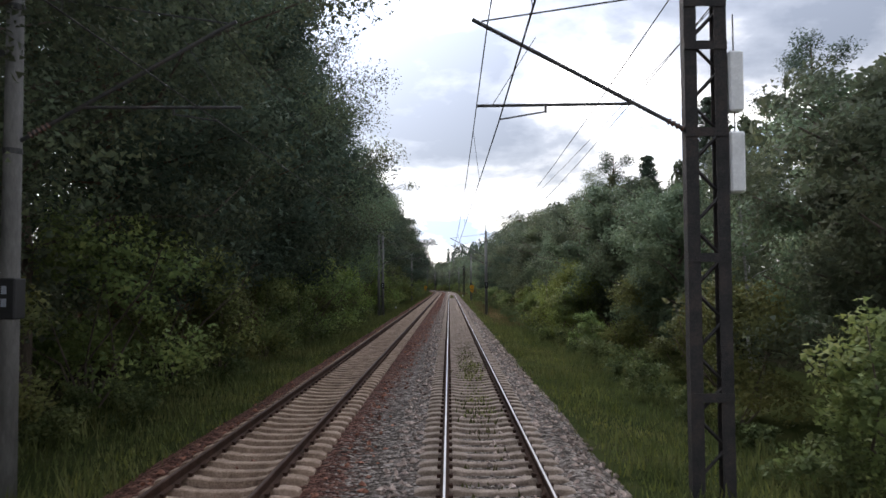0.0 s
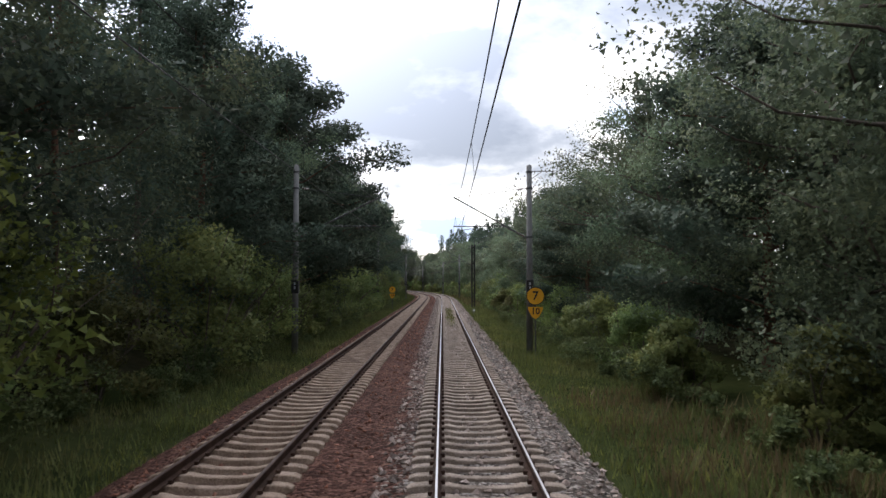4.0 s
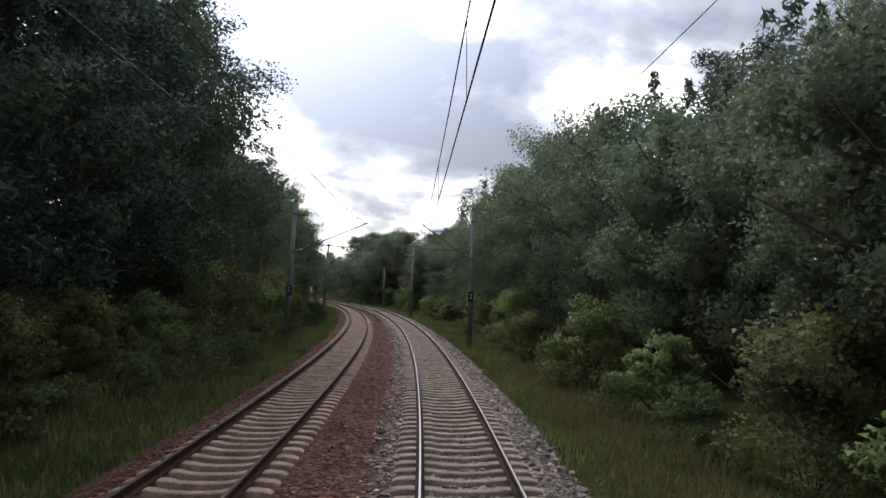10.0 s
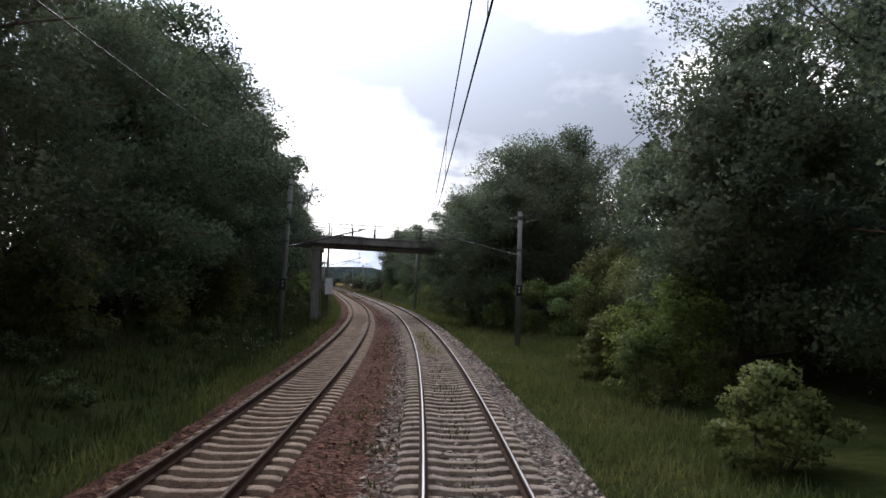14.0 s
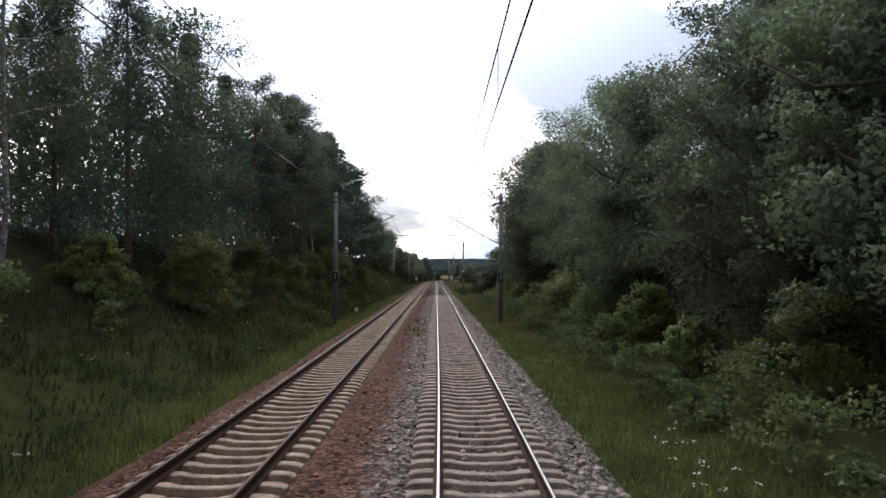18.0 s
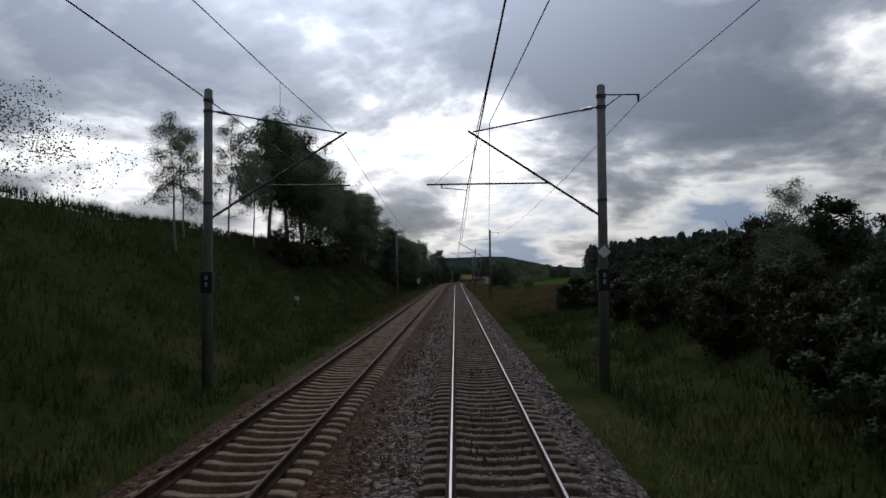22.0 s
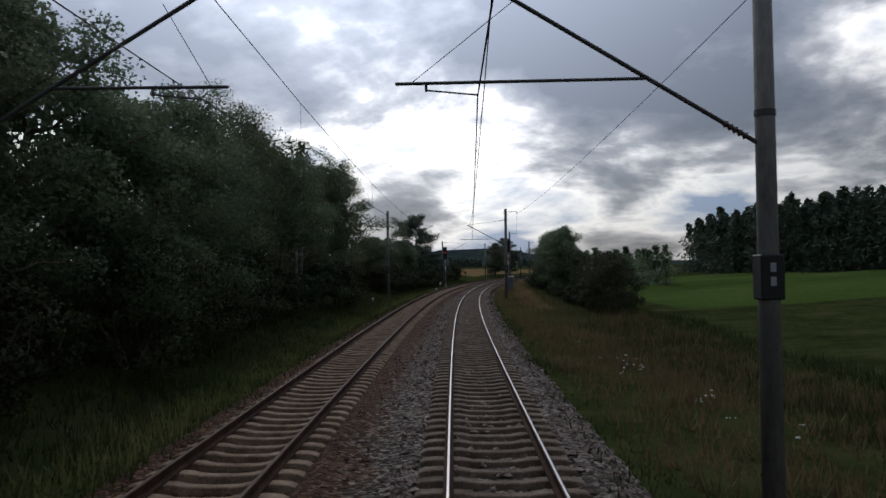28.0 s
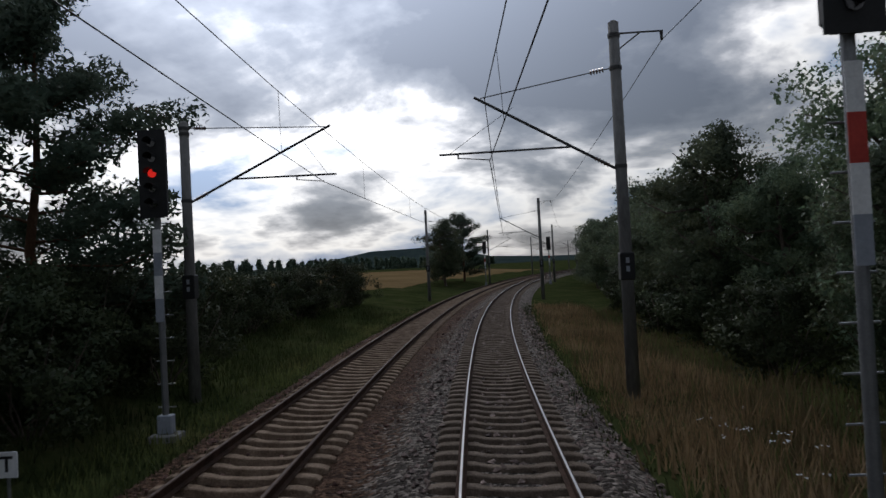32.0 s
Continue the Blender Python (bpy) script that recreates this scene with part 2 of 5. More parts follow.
def stones_material(name, palettes):
    """Crushed stone: each cell of about seven centimetres has a shade of its own; grey, rust, old and brown stones mingle."""
    m = bpy.data.materials.new(name)
    m.use_nodes = True
    t = m.node_tree
    b = t.nodes["Principled BSDF"]
    b.inputs["Roughness"].default_value, b.inputs["Specular IOR Level"].default_value = 0.95, 0.05
    geo = t.nodes.new("ShaderNodeNewGeometry")
    cell = node(t, "ShaderNodeTexVoronoi", Scale=13.0, Randomness=1.0)
    t.links.new(geo.outputs["Position"], cell.inputs["Vector"])
    sep = t.nodes.new("ShaderNodeSeparateColor")
    t.links.new(cell.outputs["Color"], sep.inputs[0])
    broad = node(t, "ShaderNodeTexNoise", Scale=0.9, Detail=5.0)
    t.links.new(geo.outputs["Position"], broad.inputs["Vector"])

    def calc(op, a, b_, c=None):
        n = t.nodes.new("ShaderNodeMath")
        n.operation = op
        for q, v in enumerate((a, b_, c)):
            if isinstance(v, (int, float)):
                n.inputs[q].default_value = v
            elif v is not None:
                t.links.new(v, n.inputs[q])
        return n.outputs[0]

    shade = calc("MULTIPLY_ADD", broad.outputs[0], 0.5, calc("MULTIPLY", sep.outputs[0], 0.75))
    ramps = []
    for colours in palettes:
        r = t.nodes.new("ShaderNodeValToRGB")
        r.color_ramp.elements[0].position, r.color_ramp.elements[1].position = 0.15, 1.0
        r.color_ramp.elements[0].color, r.color_ramp.elements[1].color = (*colours[0], 1), (*colours[-1], 1)
        e = r.color_ramp.elements.new(0.6)
        e.color = (*colours[1], 1)
        t.links.new(shade, r.inputs[0])
        ramps.append(r.outputs[0])

    def blend(attribute, a, b_):
        at_ = t.nodes.new("ShaderNodeAttribute")
        at_.attribute_name = attribute
        f = calc("ADD", at_.outputs["Fac"], calc("MULTIPLY_ADD", broad.outputs[0], 0.9, -0.45))
        f = calc("ADD", f, calc("MULTIPLY_ADD", sep.outputs[1], 0.7, -0.35))
        mr = node(t, "ShaderNodeMapRange")
        mr.inputs[1].default_value, mr.inputs[2].default_value = 0.35, 0.65
        t.links.new(f, mr.inputs[0])
        mx = t.nodes.new("ShaderNodeMixRGB")
        t.links.new(mr.outputs[0], mx.inputs[0])
        t.links.new(a, mx.inputs[1])
        t.links.new(b_, mx.inputs[2])
        return mx.outputs[0]

    colour = blend("old_stones", blend("rust_stones", ramps[0], ramps[1]), blend("rust_stones", ramps[2], ramps[3]))
    gap = node(t, "ShaderNodeMapRange")
    gap.inputs[1].default_value, gap.inputs[2].default_value, gap.inputs[3].default_value, gap.inputs[4].default_value = 0.0, 0.6, 1.0, 0.0
    t.links.new(cell.outputs["Distance"], gap.inputs[0])
    bp = t.nodes.new("ShaderNodeBump")
    bp.inputs["Strength"].default_value, bp.inputs["Distance"].default_value = 1.0, 0.06
    t.links.new(gap.outputs[0], bp.inputs["Height"])
    t.links.new(bp.outputs[0], b.inputs["Normal"])
    t.links.new(colour, b.inputs["Base Color"])
    return m


BALLAST = stones_material("ballast_stone", [
    [(0.022, 0.017, 0.013), (0.082, 0.065, 0.053), (0.29, 0.25, 0.215)], [(0.02, 0.009, 0.006), (0.066, 0.03, 0.021), (0.17, 0.088, 0.064)],
    [(0.015, 0.012, 0.009), (0.055, 0.045, 0.037), (0.23, 0.195, 0.165)], [(0.013, 0.007, 0.005), (0.046, 0.025, 0.015), (0.115, 0.068, 0.043)]])
STONE_OLD = material("stone_old", [(0.05665, 0.04268, 0.0324), (0.1545, 0.1212, 0.0936), (0.3399, 0.2764, 0.2205)], 8, 0.9, vary=0.35, island=0.55)
STONE_BROWN = material("stone_brown", [(0.045, 0.026, 0.018), (0.115, 0.068, 0.046), (0.2, 0.13, 0.09)], 8, 0.9, vary=0.35, island=0.55)
WEED_BLADE = material("weed_blade", [(0.015, 0.0237, 0.0075), (0.0287, 0.0374, 0.0118), (0.0499, 0.0486, 0.02)], 0.3, 0.85, vary=0.3, translucent=0.25, coord="World", spec=0.1)
STONE_GREY = material("stone_grey", [(0.07931, 0.05868, 0.04554), (0.2153, 0.1675, 0.1307), (0.4532, 0.3735, 0.302)], 8, 0.9, vary=0.35, island=0.55)
STONE_RUST = material("stone_rust", [(0.06, 0.025, 0.016), (0.16, 0.07, 0.042), (0.28, 0.15, 0.1)], 8, 0.9, vary=0.35, island=0.55)
SLEEPER_OLD = material("sleeper_concrete_old", [(0.102, 0.06402, 0.04257), (0.2436, 0.1686, 0.1168), (0.3739, 0.2721, 0.198)], 3, 0.9, 0.5, 30, coord="World")
SLEEPER_NEW = material("sleeper_concrete", [(0.1138, 0.08197, 0.0585), (0.2209, 0.1665, 0.1252), (0.3481, 0.2711, 0.2083)], 3, 0.9, 0.5, 30, coord="World")
SLEEPER_BROWN = material("sleeper_concrete_brown", [(0.07694, 0.05131, 0.03312), (0.1717, 0.1205, 0.0828), (0.2783, 0.2041, 0.1449)], 3, 0.95, 0.5, 30, coord="World", spec=0.1)
SLEEPER_DARK = material("sleeper_concrete_dark", [(0.0591, 0.0423, 0.03), (0.1182, 0.0891, 0.0661), (0.2009, 0.1558, 0.1188)], 3, 0.95, 0.5, 30, coord="World", spec=0.1)
RAIL_RUST = material("rail_rust", [(0.02, 0.012, 0.008), (0.04, 0.022, 0.015), (0.072, 0.04, 0.027)], 3, 0.9, 0.3, 40, coord="World", spec=0.08)
RAIL_HEAD = material("rail_head_polished", [(0.34, 0.325, 0.31), (0.46, 0.445, 0.43)], 2, 0.36, metal=1.0, coord="World", spec=0.5)
RAIL_WORN = material("rail_head_dull", [(0.04, 0.025, 0.018), (0.085, 0.055, 0.042)], 2, 0.7, metal=0.1, coord="World", spec=0.15)
CONCRETE = material("concrete_pole", [(0.08, 0.0784, 0.0736), (0.136, 0.132, 0.124), (0.2, 0.196, 0.184)], 1.2, 0.9, 0.3, 40, stretch=(1, 1, 0.3))
CONCRETE_BRIDGE = material("concrete_bridge", [(0.08, 0.073, 0.066), (0.16, 0.148, 0.135), (0.25, 0.235, 0.22)], 0.6, 0.9, 0.5, 20, stretch=(1, 1, 0.5))
STEEL_DARK = material("painted_steel_dark", [(0.03, 0.032, 0.033), (0.06, 0.06, 0.06), (0.1, 0.085, 0.075)], 3, 0.6, 0.2, 40, metal=0.3)
STEEL_LATTICE = material("tarred_steel", [(0.012, 0.012, 0.012), (0.026, 0.024, 0.023), (0.055, 0.04, 0.034)], 3, 0.75, 0.3, 40, metal=0.1)
STEEL_GREY = material("galvanised_steel", [(0.16, 0.165, 0.17), (0.26, 0.265, 0.27)], 5, 0.5, 0.1, 40, metal=0.7)
WIRE = material("wire_copper_dark", [(0.02, 0.02, 0.02), (0.05, 0.045, 0.04)], 5, 0.6, metal=0.5)
CERAMIC = material("insulator_brown", [(0.06, 0.03, 0.02), (0.1, 0.05, 0.035)], 10, 0.25, spec=0.5)
WHITE_PAINT = material("white_paint", [(0.5, 0.5, 0.49), (0.75, 0.75, 0.73)], 3, 0.6, 0.1, 30)
RED_PAINT = material("red_paint", [(0.3, 0.03, 0.02), (0.45, 0.05, 0.035)], 3, 0.6, 0.1, 30)
YELLOW_PAINT = material("yellow_paint", [(0.6, 0.27, 0.01), (0.75, 0.36, 0.02)], 3, 0.5, 0.05, 30)
BLACK_PAINT = material("black_paint", [(0.008, 0.008, 0.008), (0.02, 0.02, 0.02)], 3, 0.6)
CABINET_PAINT = material("cabinet_paint_dark", [(0.075, 0.085, 0.1), (0.12, 0.13, 0.15)], 2, 0.6, 0.1, 30)
GREY_BOX = material("grey_cabinet_paint", [(0.2, 0.22, 0.25), (0.3, 0.32, 0.35)], 2, 0.6, 0.1, 30)


# ---- building helpers ----
def mesh_of(bm, name, mat, smooth=False):
    me = bpy.data.meshes.new(name)
    bm.to_mesh(me)
    bm.free()
    for m in (mat if isinstance(mat, (list, tuple)) else [mat]):
        me.materials.append(m)
    if smooth:
        for p in me.polygons:
            p.use_smooth = True
    return me


def part(name, bm, mat, parent=None, label="", smooth=False):
    ob = new(name, mesh_of(bm, name, mat, smooth))
    ob.parent = parent
    if label:
        ob["label"] = label
    return ob


def raw_mesh(name, verts, faces, mats, smooth=False, idx=None):
    me = bpy.data.meshes.new(name)
    me.from_pydata([tuple(v) for v in verts], [], faces)
    for m in (mats if isinstance(mats, (list, tuple)) else [mats]):
        me.materials.append(m)
    if idx is not None:
        me.polygons.foreach_set("material_index", idx)
    if smooth:
        for p in me.polygons:
            p.use_smooth = True
    me.update()
    return me


def thing(name, m, label, category, group="", kind=""):
    ob = new(name)
    ob.matrix_world = m
    ob.empty_display_size = 0.2
    return tagged(ob, label, category, group, kind)


def box(bm, x0, y0, z0, x1, y1, z1, bevel=0.0):
    r = bmesh.ops.create_cube(bm, size=1.0)
    for v in r["verts"]:
        v.co = Vector(((x0 + x1) / 2 + v.co.x * (x1 - x0), (y0 + y1) / 2 + v.co.y * (y1 - y0), (z0 + z1) / 2 + v.co.z * (z1 - z0)))
    if bevel:
        es = list({e for v in r["verts"] for e in v.link_edges})
        bmesh.ops.bevel(bm, geom=es, offset=bevel, segments=1, affect="EDGES")
    return bm


def rod(bm, a, b, r0, r1=None, n=8, cap=True):
    a, b = Vector(a), Vector(b)
    r1 = r0 if r1 is None else r1
    q = (b - a).to_track_quat("Z", "Y")
    rings = []
    for p, r in ((a, r0), (b, r1)):
        rings.append([bm.verts.new(p + q @ Vector((r * math.cos(2 * math.pi * i / n), r * math.sin(2 * math.pi * i / n), 0))) for i in range(n)])
    for i in range(n):
        bm.faces.new((rings[0][i], rings[0][(i + 1) % n], rings[1][(i + 1) % n], rings[1][i]))
    if cap:
        bm.faces.new(rings[0][::-1])
        bm.faces.new(rings[1])
    return bm


def B():
    return bmesh.new()


def sweep(name, section, s_list, place, mats, idx_of=None, close=True, smooth=False):
    """A mesh with one cross-section of (u, z) points carried along the line."""
    verts, faces, idx = [], [], []
    n = len(section)
    for s in s_list:
        for u, z in section:
            verts.append(place(s, u, z))
    for i in range(len(s_list) - 1):
        for j in range(n if close else n - 1):
            k = (j + 1) % n
            faces.append((i * n + j, i * n + k, (i + 1) * n + k, (i + 1) * n + j))
            idx.append(idx_of(j) if idx_of else 0)
    return raw_mesh(name, verts, faces, mats, smooth, idx)


# ---- the ground ----
LEFT_RISE = [(-40, 1.2), (230, 1.2), (300, 1.2), (340, 2.2), (400, 3.4), (470, 4.2), (540, 5.2), (590, 6.2), (705, 6.2), (745, 3.2), (785, 0.6), (1400, 0.0)]
RIGHT_RISE = [(-40, 0.3), (400, 0.8), (470, 1.5), (540, 2.2), (556, 4.2), (564, 5.8), (576, 6.8), (590, 5.6), (606, 3.8), (628, 2.7), (660, 1.7), (700, 0.9), (728, -0.1), (752, -0.8), (800, -0.4), (1400, 0.0)]


def ground_z(s, u):
    """Height of the natural ground."""
    if u < 0:
        d = -u
        hl = float(np.interp(s, [a for a, b in LEFT_RISE], [b for a, b in LEFT_RISE]))
        z = float(np.interp(d, [0, 5.5, 6.4, 8.6, 11, 18, 30, 60, 200], [-0.9, -0.75, -0.55, -0.62, -0.3 + hl * 0.2, hl, hl + 0.6, hl + 1.5, hl + 3]))
        d0 = d - 6.6
    else:
        hr = float(np.interp(s, [a for a, b in RIGHT_RISE], [b for a, b in RIGHT_RISE]))
        z = float(np.interp(u, [0, 1.6, 2.3, 4.2, 6.5, 13, 30, 60, 200], [-0.9, -0.8, -0.5, -0.62, -0.75 + hr * 0.15, hr - 0.4, hr, hr, hr]))
        if s > 765 and u > 20:
            z += min(1.0, (s - 765) / 50.0) * 4.2 * min(1.0, (u - 20) / 90.0)
        d0 = u - 2.6
    if d0 > 0:
        w = min(1.0, d0 / 3)
        p = at(s, u)
        z += w * 0.35 * noise.noise(Vector((p.x * 0.11, p.y * 0.11, 0.3))) + w * 0.12 * noise.noise(Vector((p.x * 0.6, p.y * 0.6, 4.3)))
    return z


def build_ground():
    verts, faces = [], []
    us = [-58, -50, -42, -35, -29, -24, -20, -17, -14.5, -12.5, -11, -9.8, -8.8, -8, -7.2, -6.6, -6.1, -5.5, -3, 0, 1.5, 1.9, 2.3, 2.8, 3.4, 4.1, 5, 6, 7.2, 9, 11, 13.5, 17, 21, 26, 32, 40, 49, 58]
    ss = list(np.arange(-38, 1100, 2.0)) + list(np.arange(1100, 1390, 10.0))
    n = len(us)
    for s in ss:
        for u in us:
            verts.append(at(s, u, ground_z(s, u)))
    for i in range(len(ss) - 1):
        for j in range(n - 1):
            faces.append((i * n + j, i * n + j + 1, (i + 1) * n + j + 1, (i + 1) * n + j))
    strip_faces = len(faces)
    # the wide land around, sunk a little under the strip along the line
    base = len(verts)
    gx = np.concatenate([np.arange(-3000, -300, 180.0), np.arange(-300, 900, 22.0), np.arange(900, 3601, 180.0)])
    gy = np.concatenate([np.arange(-1500, -200, 180.0), np.arange(-200, 1500, 22.0), np.arange(1500, 4700, 180.0)])
    pts = np.stack([XG, YG], 1)[::4]
    sg4, tg4 = SG[::4], TG[::4]
    for yy in gy:
        d2 = (pts[None, :, 0] - gx[:, None]) ** 2 + (pts[None, :, 1] - yy) ** 2
        near = d2.argmin(1)
        for i, xx in enumerate(gx):
            k = near[i]
            dist = math.sqrt(d2[i, k])
            side = (xx - pts[k, 0]) * math.cos(tg4[k]) - (yy - pts[k, 1]) * math.sin(tg4[k])
            u = dist if side > 0 else -dist
            z = ground_z(float(sg4[k]), max(-190.0, min(190.0, u)))
            if dist < 57:
                z = min(z, 0.0) - 4.0
            z += far_z(xx, yy, dist)
            verts.append(Vector((xx, yy, z)))
    m = len(gx)
    for j in range(len(gy) - 1):
        for i in range(m - 1):
            faces.append((base + j * m + i, base + j * m + i + 1, base + (j + 1) * m + i + 1, base + (j + 1) * m + i))
    idx = []
    for i, f in enumerate(faces):
        if i < strip_faces:
            s, u = ss[i // (n - 1)], us[i % (n - 1)]
            idx.append(land_kind(s, u))
        else:
            c = (verts[f[0]] + verts[f[2]]) / 2
            k = int(((pts[:, 0] - c.x) ** 2 + (pts[:, 1] - c.y) ** 2).argmin())
            d = (Vector((pts[k, 0], pts[k, 1], 0)) - Vector((c.x, c.y, 0))).length
            side = (c.x - pts[k, 0]) * math.cos(tg4[k]) - (c.y - pts[k, 1]) * math.sin(tg4[k])
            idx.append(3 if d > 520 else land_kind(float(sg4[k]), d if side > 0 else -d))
    return tagged(new("ground", raw_mesh("ground", verts, faces, [GRASS_GROUND, MEADOW, STUBBLE, FAR_LAND_HAZED, HEDGE_FLOOR], True, idx)), "grassy ground with weeds and dry patches along the line", "ground", kind="structure")


def land_kind(s, u):
    """0 rough grass, 1 meadow, 2 stubble, 4 floor of the wood."""
    if 800 < s < 900 and u > 16:
        return 1
    if 900 < s < 1080 and -130 < u < -19:
        return 2
    if s > 900 and u < -130:
        return 3
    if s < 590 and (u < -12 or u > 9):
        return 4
    if 800 <= s and u > 45:
        return 1
    return 0


def far_z(x, y, dist):
    """Hills well away from the line."""
    if dist < 90:
        return 0.0
    z = 0.0
    for hx, hy, r, h in HILLS:
        z += h * math.exp(-((x - hx) ** 2 + (y - hy) ** 2) / (2 * r * r))
    return z * min(1.0, (dist - 90) / 120)


HILLS = [(-925, 3205, 120, 66), (-860, 3300, 240, 18), (-1500, 3100, 420, 16), (-380, 3500, 300, 10), (300, 3400, 500, 5)]
build_ground()

# ---- the two tracks ----
def ballast_strip():
    ss = list(np.arange(-38, 900, 1.0)) + list(np.arange(900, 1300, 4.0))
    us = [-6.75, -6.4, -6.05, -5.75, -5.45, -5.05, -4.65, -4.15, -3.55, -3.1, -2.75, -2.4, -2.05, -1.7, -1.35, -1.0, -0.5, 0.0, 0.5, 0.95, 1.35, 1.6, 1.9, 2.2, 2.6]
    zs = [-0.75, -0.6, -0.42, -0.30, -0.25, -0.25, -0.26, -0.27, -0.26, -0.25, -0.26, -0.3, -0.32, -0.3, -0.26, -0.25, -0.25, -0.26, -0.25, -0.24, -0.22, -0.24, -0.36, -0.52, -0.75]
    n = len(us)
    verts, faces = [], []
    for s in ss:
        c = cant(s)
        edge = 0.2 * noise.noise(Vector((s * 0.12, 0.0, 7.0))) + 0.1 * noise.noise(Vector((s * 0.9, 0.0, 2.0)))
        for j, (u, z) in enumerate(zip(us, zs)):
            centre = -SPACING if u < -2.05 else 0.0
            tilt = -c * (u - centre) if abs(u - centre) < 1.75 else -c * math.copysign(1.75, u - centre) * max(0.0, 1 - (abs(u - centre) - 1.75) / 1.2)
            if u == -2.05:
                tilt = 0.0
            uu = u + (edge if j in (1, 2, n - 2, n - 3) else 0.0)
            if abs(u - centre) < 1.3:
                z -= 0.07 if centre else (0.04 if s < 420 else 0.06)
            zz = z + tilt + 0.035 * noise.noise(Vector((s * 1.7, u * 1.7, 1.0)))
            verts.append(at(s, uu, zz))
    for i in range(len(ss) - 1):
        for j in range(n - 1):
            faces.append((i * n + j, i * n + j + 1, (i + 1) * n + j + 1, (i + 1) * n + j))
    me = raw_mesh("ballast", verts, faces, BALLAST, True)
    rust, old = [], []
    for s in ss:
        split_u = float(np.interp(s, [0, 60, 110, 420, 480, 700, 1300], [-2.25, -2.2, -1.4, -1.45, -1.95, -2.1, -1.9])) + 0.35 * noise.noise(Vector((s * 0.03, 0.5, 9.0)))
        for u in us:
            rust.append(max(0.0, min(1.0, 0.5 + (split_u - u) * 0.9)))
            old.append(max(0.0, min(1.0, (s - 570) / 30)))
    me.attributes.new("rust_stones", "FLOAT", "POINT").data.foreach_set("value", rust)
    me.attributes.new("old_stones", "FLOAT", "POINT").data.foreach_set("value", old)
    return tagged(new("ballast", me), "crushed stone ballast, rust-brown round the far track, grey at the near one", "ballast", kind="structure")


ballast_strip()

RAIL_SECTION = [(-0.075, -0.17), (0.075, -0.17), (0.075, -0.158), (0.012, -0.135), (0.010, -0.05), (0.036, -0.036), (0.036, -0.01), (0.029, -0.002), (0.016, 0.0), (-0.016, 0.0), (-0.029, -0.002), (-0.036, -0.01), (-0.036, -0.036), (-0.010, -0.05), (-0.012, -0.135), (-0.075, -0.158)]


def sleeper_mesh(name, mat, clips=True):
    """A concrete sleeper with a waist, sloped rail seats, and rail clips."""
    bm = B()
    xs = [-1.21, -1.12, -0.95, -0.55, -0.35, 0, 0.35, 0.55, 0.95, 1.12, 1.21]
    top = [-0.23, -0.195, -0.18, -0.19, -0.225, -0.235, -0.225, -0.19, -0.18, -0.195, -0.23]
    wid = [0.11, 0.12, 0.125, 0.12, 0.095, 0.09, 0.095, 0.12, 0.125, 0.12, 0.11]
    rows = []
    for x, z, w in zip(xs, top, wid):
        rows.append([bm.verts.new(p) for p in ((x, -w - 0.02, z - 0.12), (x, -w, z - 0.015), (x, -w + 0.02, z), (x, w - 0.02, z), (x, w, z - 0.015), (x, w + 0.02, z - 0.12))])
    for a, b in zip(rows, rows[1:]):
        for j in range(5):
            bm.faces.new((a[j], b[j], b[j + 1], a[j + 1]))
    bm.faces.new(rows[0])
    bm.faces.new(rows[-1][::-1])
    n_conc = len(bm.faces)
    for side in (-HALF, HALF) if clips else ():
        for k in (-1, 1):
            box(bm, side + k * 0.06, -0.05, -0.185, side + k * 0.125, 0.05, -0.125)
    bm.normal_update()
    bm.faces.ensure_lookup_table()
    for f in bm.faces[n_conc:]:
        f.material_index = 1
    return mesh_of(bm, name, [mat, RAIL_RUST])


def build_track(name, centre, label, sleeper_mat, head_mat, near_from):
    track = thing(name, Matrix.Identity(4), label, "railway track", "tracks", "structure")
    ss = list(np.arange(-38, 900, 2.0)) + list(np.arange(900, 1200, 5.0))
    for side in (-HALF, HALF):
        me = sweep("rail", [(centre + side + u, z) for u, z in RAIL_SECTION], ss, lambda s, u, z: on_track(s, u, z, centre), [RAIL_RUST, head_mat], lambda j: 1 if j == 8 else 0)
        rail = new("rail", me)
        rail.parent = track
    one = sleeper_mesh("sleeper", sleeper_mat)
    plain = sleeper_mesh("plain_sleeper", sleeper_mat, False)
    co = np.array([v.co for v in plain.vertices])
    polys = [tuple(p.vertices) for p in plain.polygons]
    pidx = [p.material_index for p in plain.polygons]
    rng = random.Random(5 if centre else 6)
    verts, faces, idx, made = [], [], [], 0
    s = -36.0 + (0.2 if centre else 0.0)
    while s < 1000:
        c = cant(s)
        place = at(s, centre, 0)
        m = Matrix.Translation(place + Vector((0, 0, rng.uniform(-0.008, 0.006)))) @ Matrix.Rotation(-heading(s) + rng.uniform(-0.008, 0.008), 4, "Z") @ Matrix.Rotation(c, 4, "Y")
        if near_from <= s and made < 300:
            ob = new("sleeper", one)
            ob.parent = track
            ob.matrix_world = m
            made += 1
        else:
            k = len(verts)
            a = np.array(m)
            verts.extend((co @ a[:3, :3].T + a[:3, 3]).tolist())
            faces.extend(tuple(i + k for i in p) for p in polys)
            idx.extend((2 if q == 0 and s > 588 else q) for q in pidx)
        s += 0.6 + rng.uniform(-0.012, 0.012)
    rest = new("sleepers", raw_mesh("sleepers", verts, faces, [sleeper_mat, RAIL_RUST, SLEEPER_BROWN if centre else SLEEPER_DARK], False, idx))
    rest.parent = track
    tagged(rest, kind="stuff")
    return track


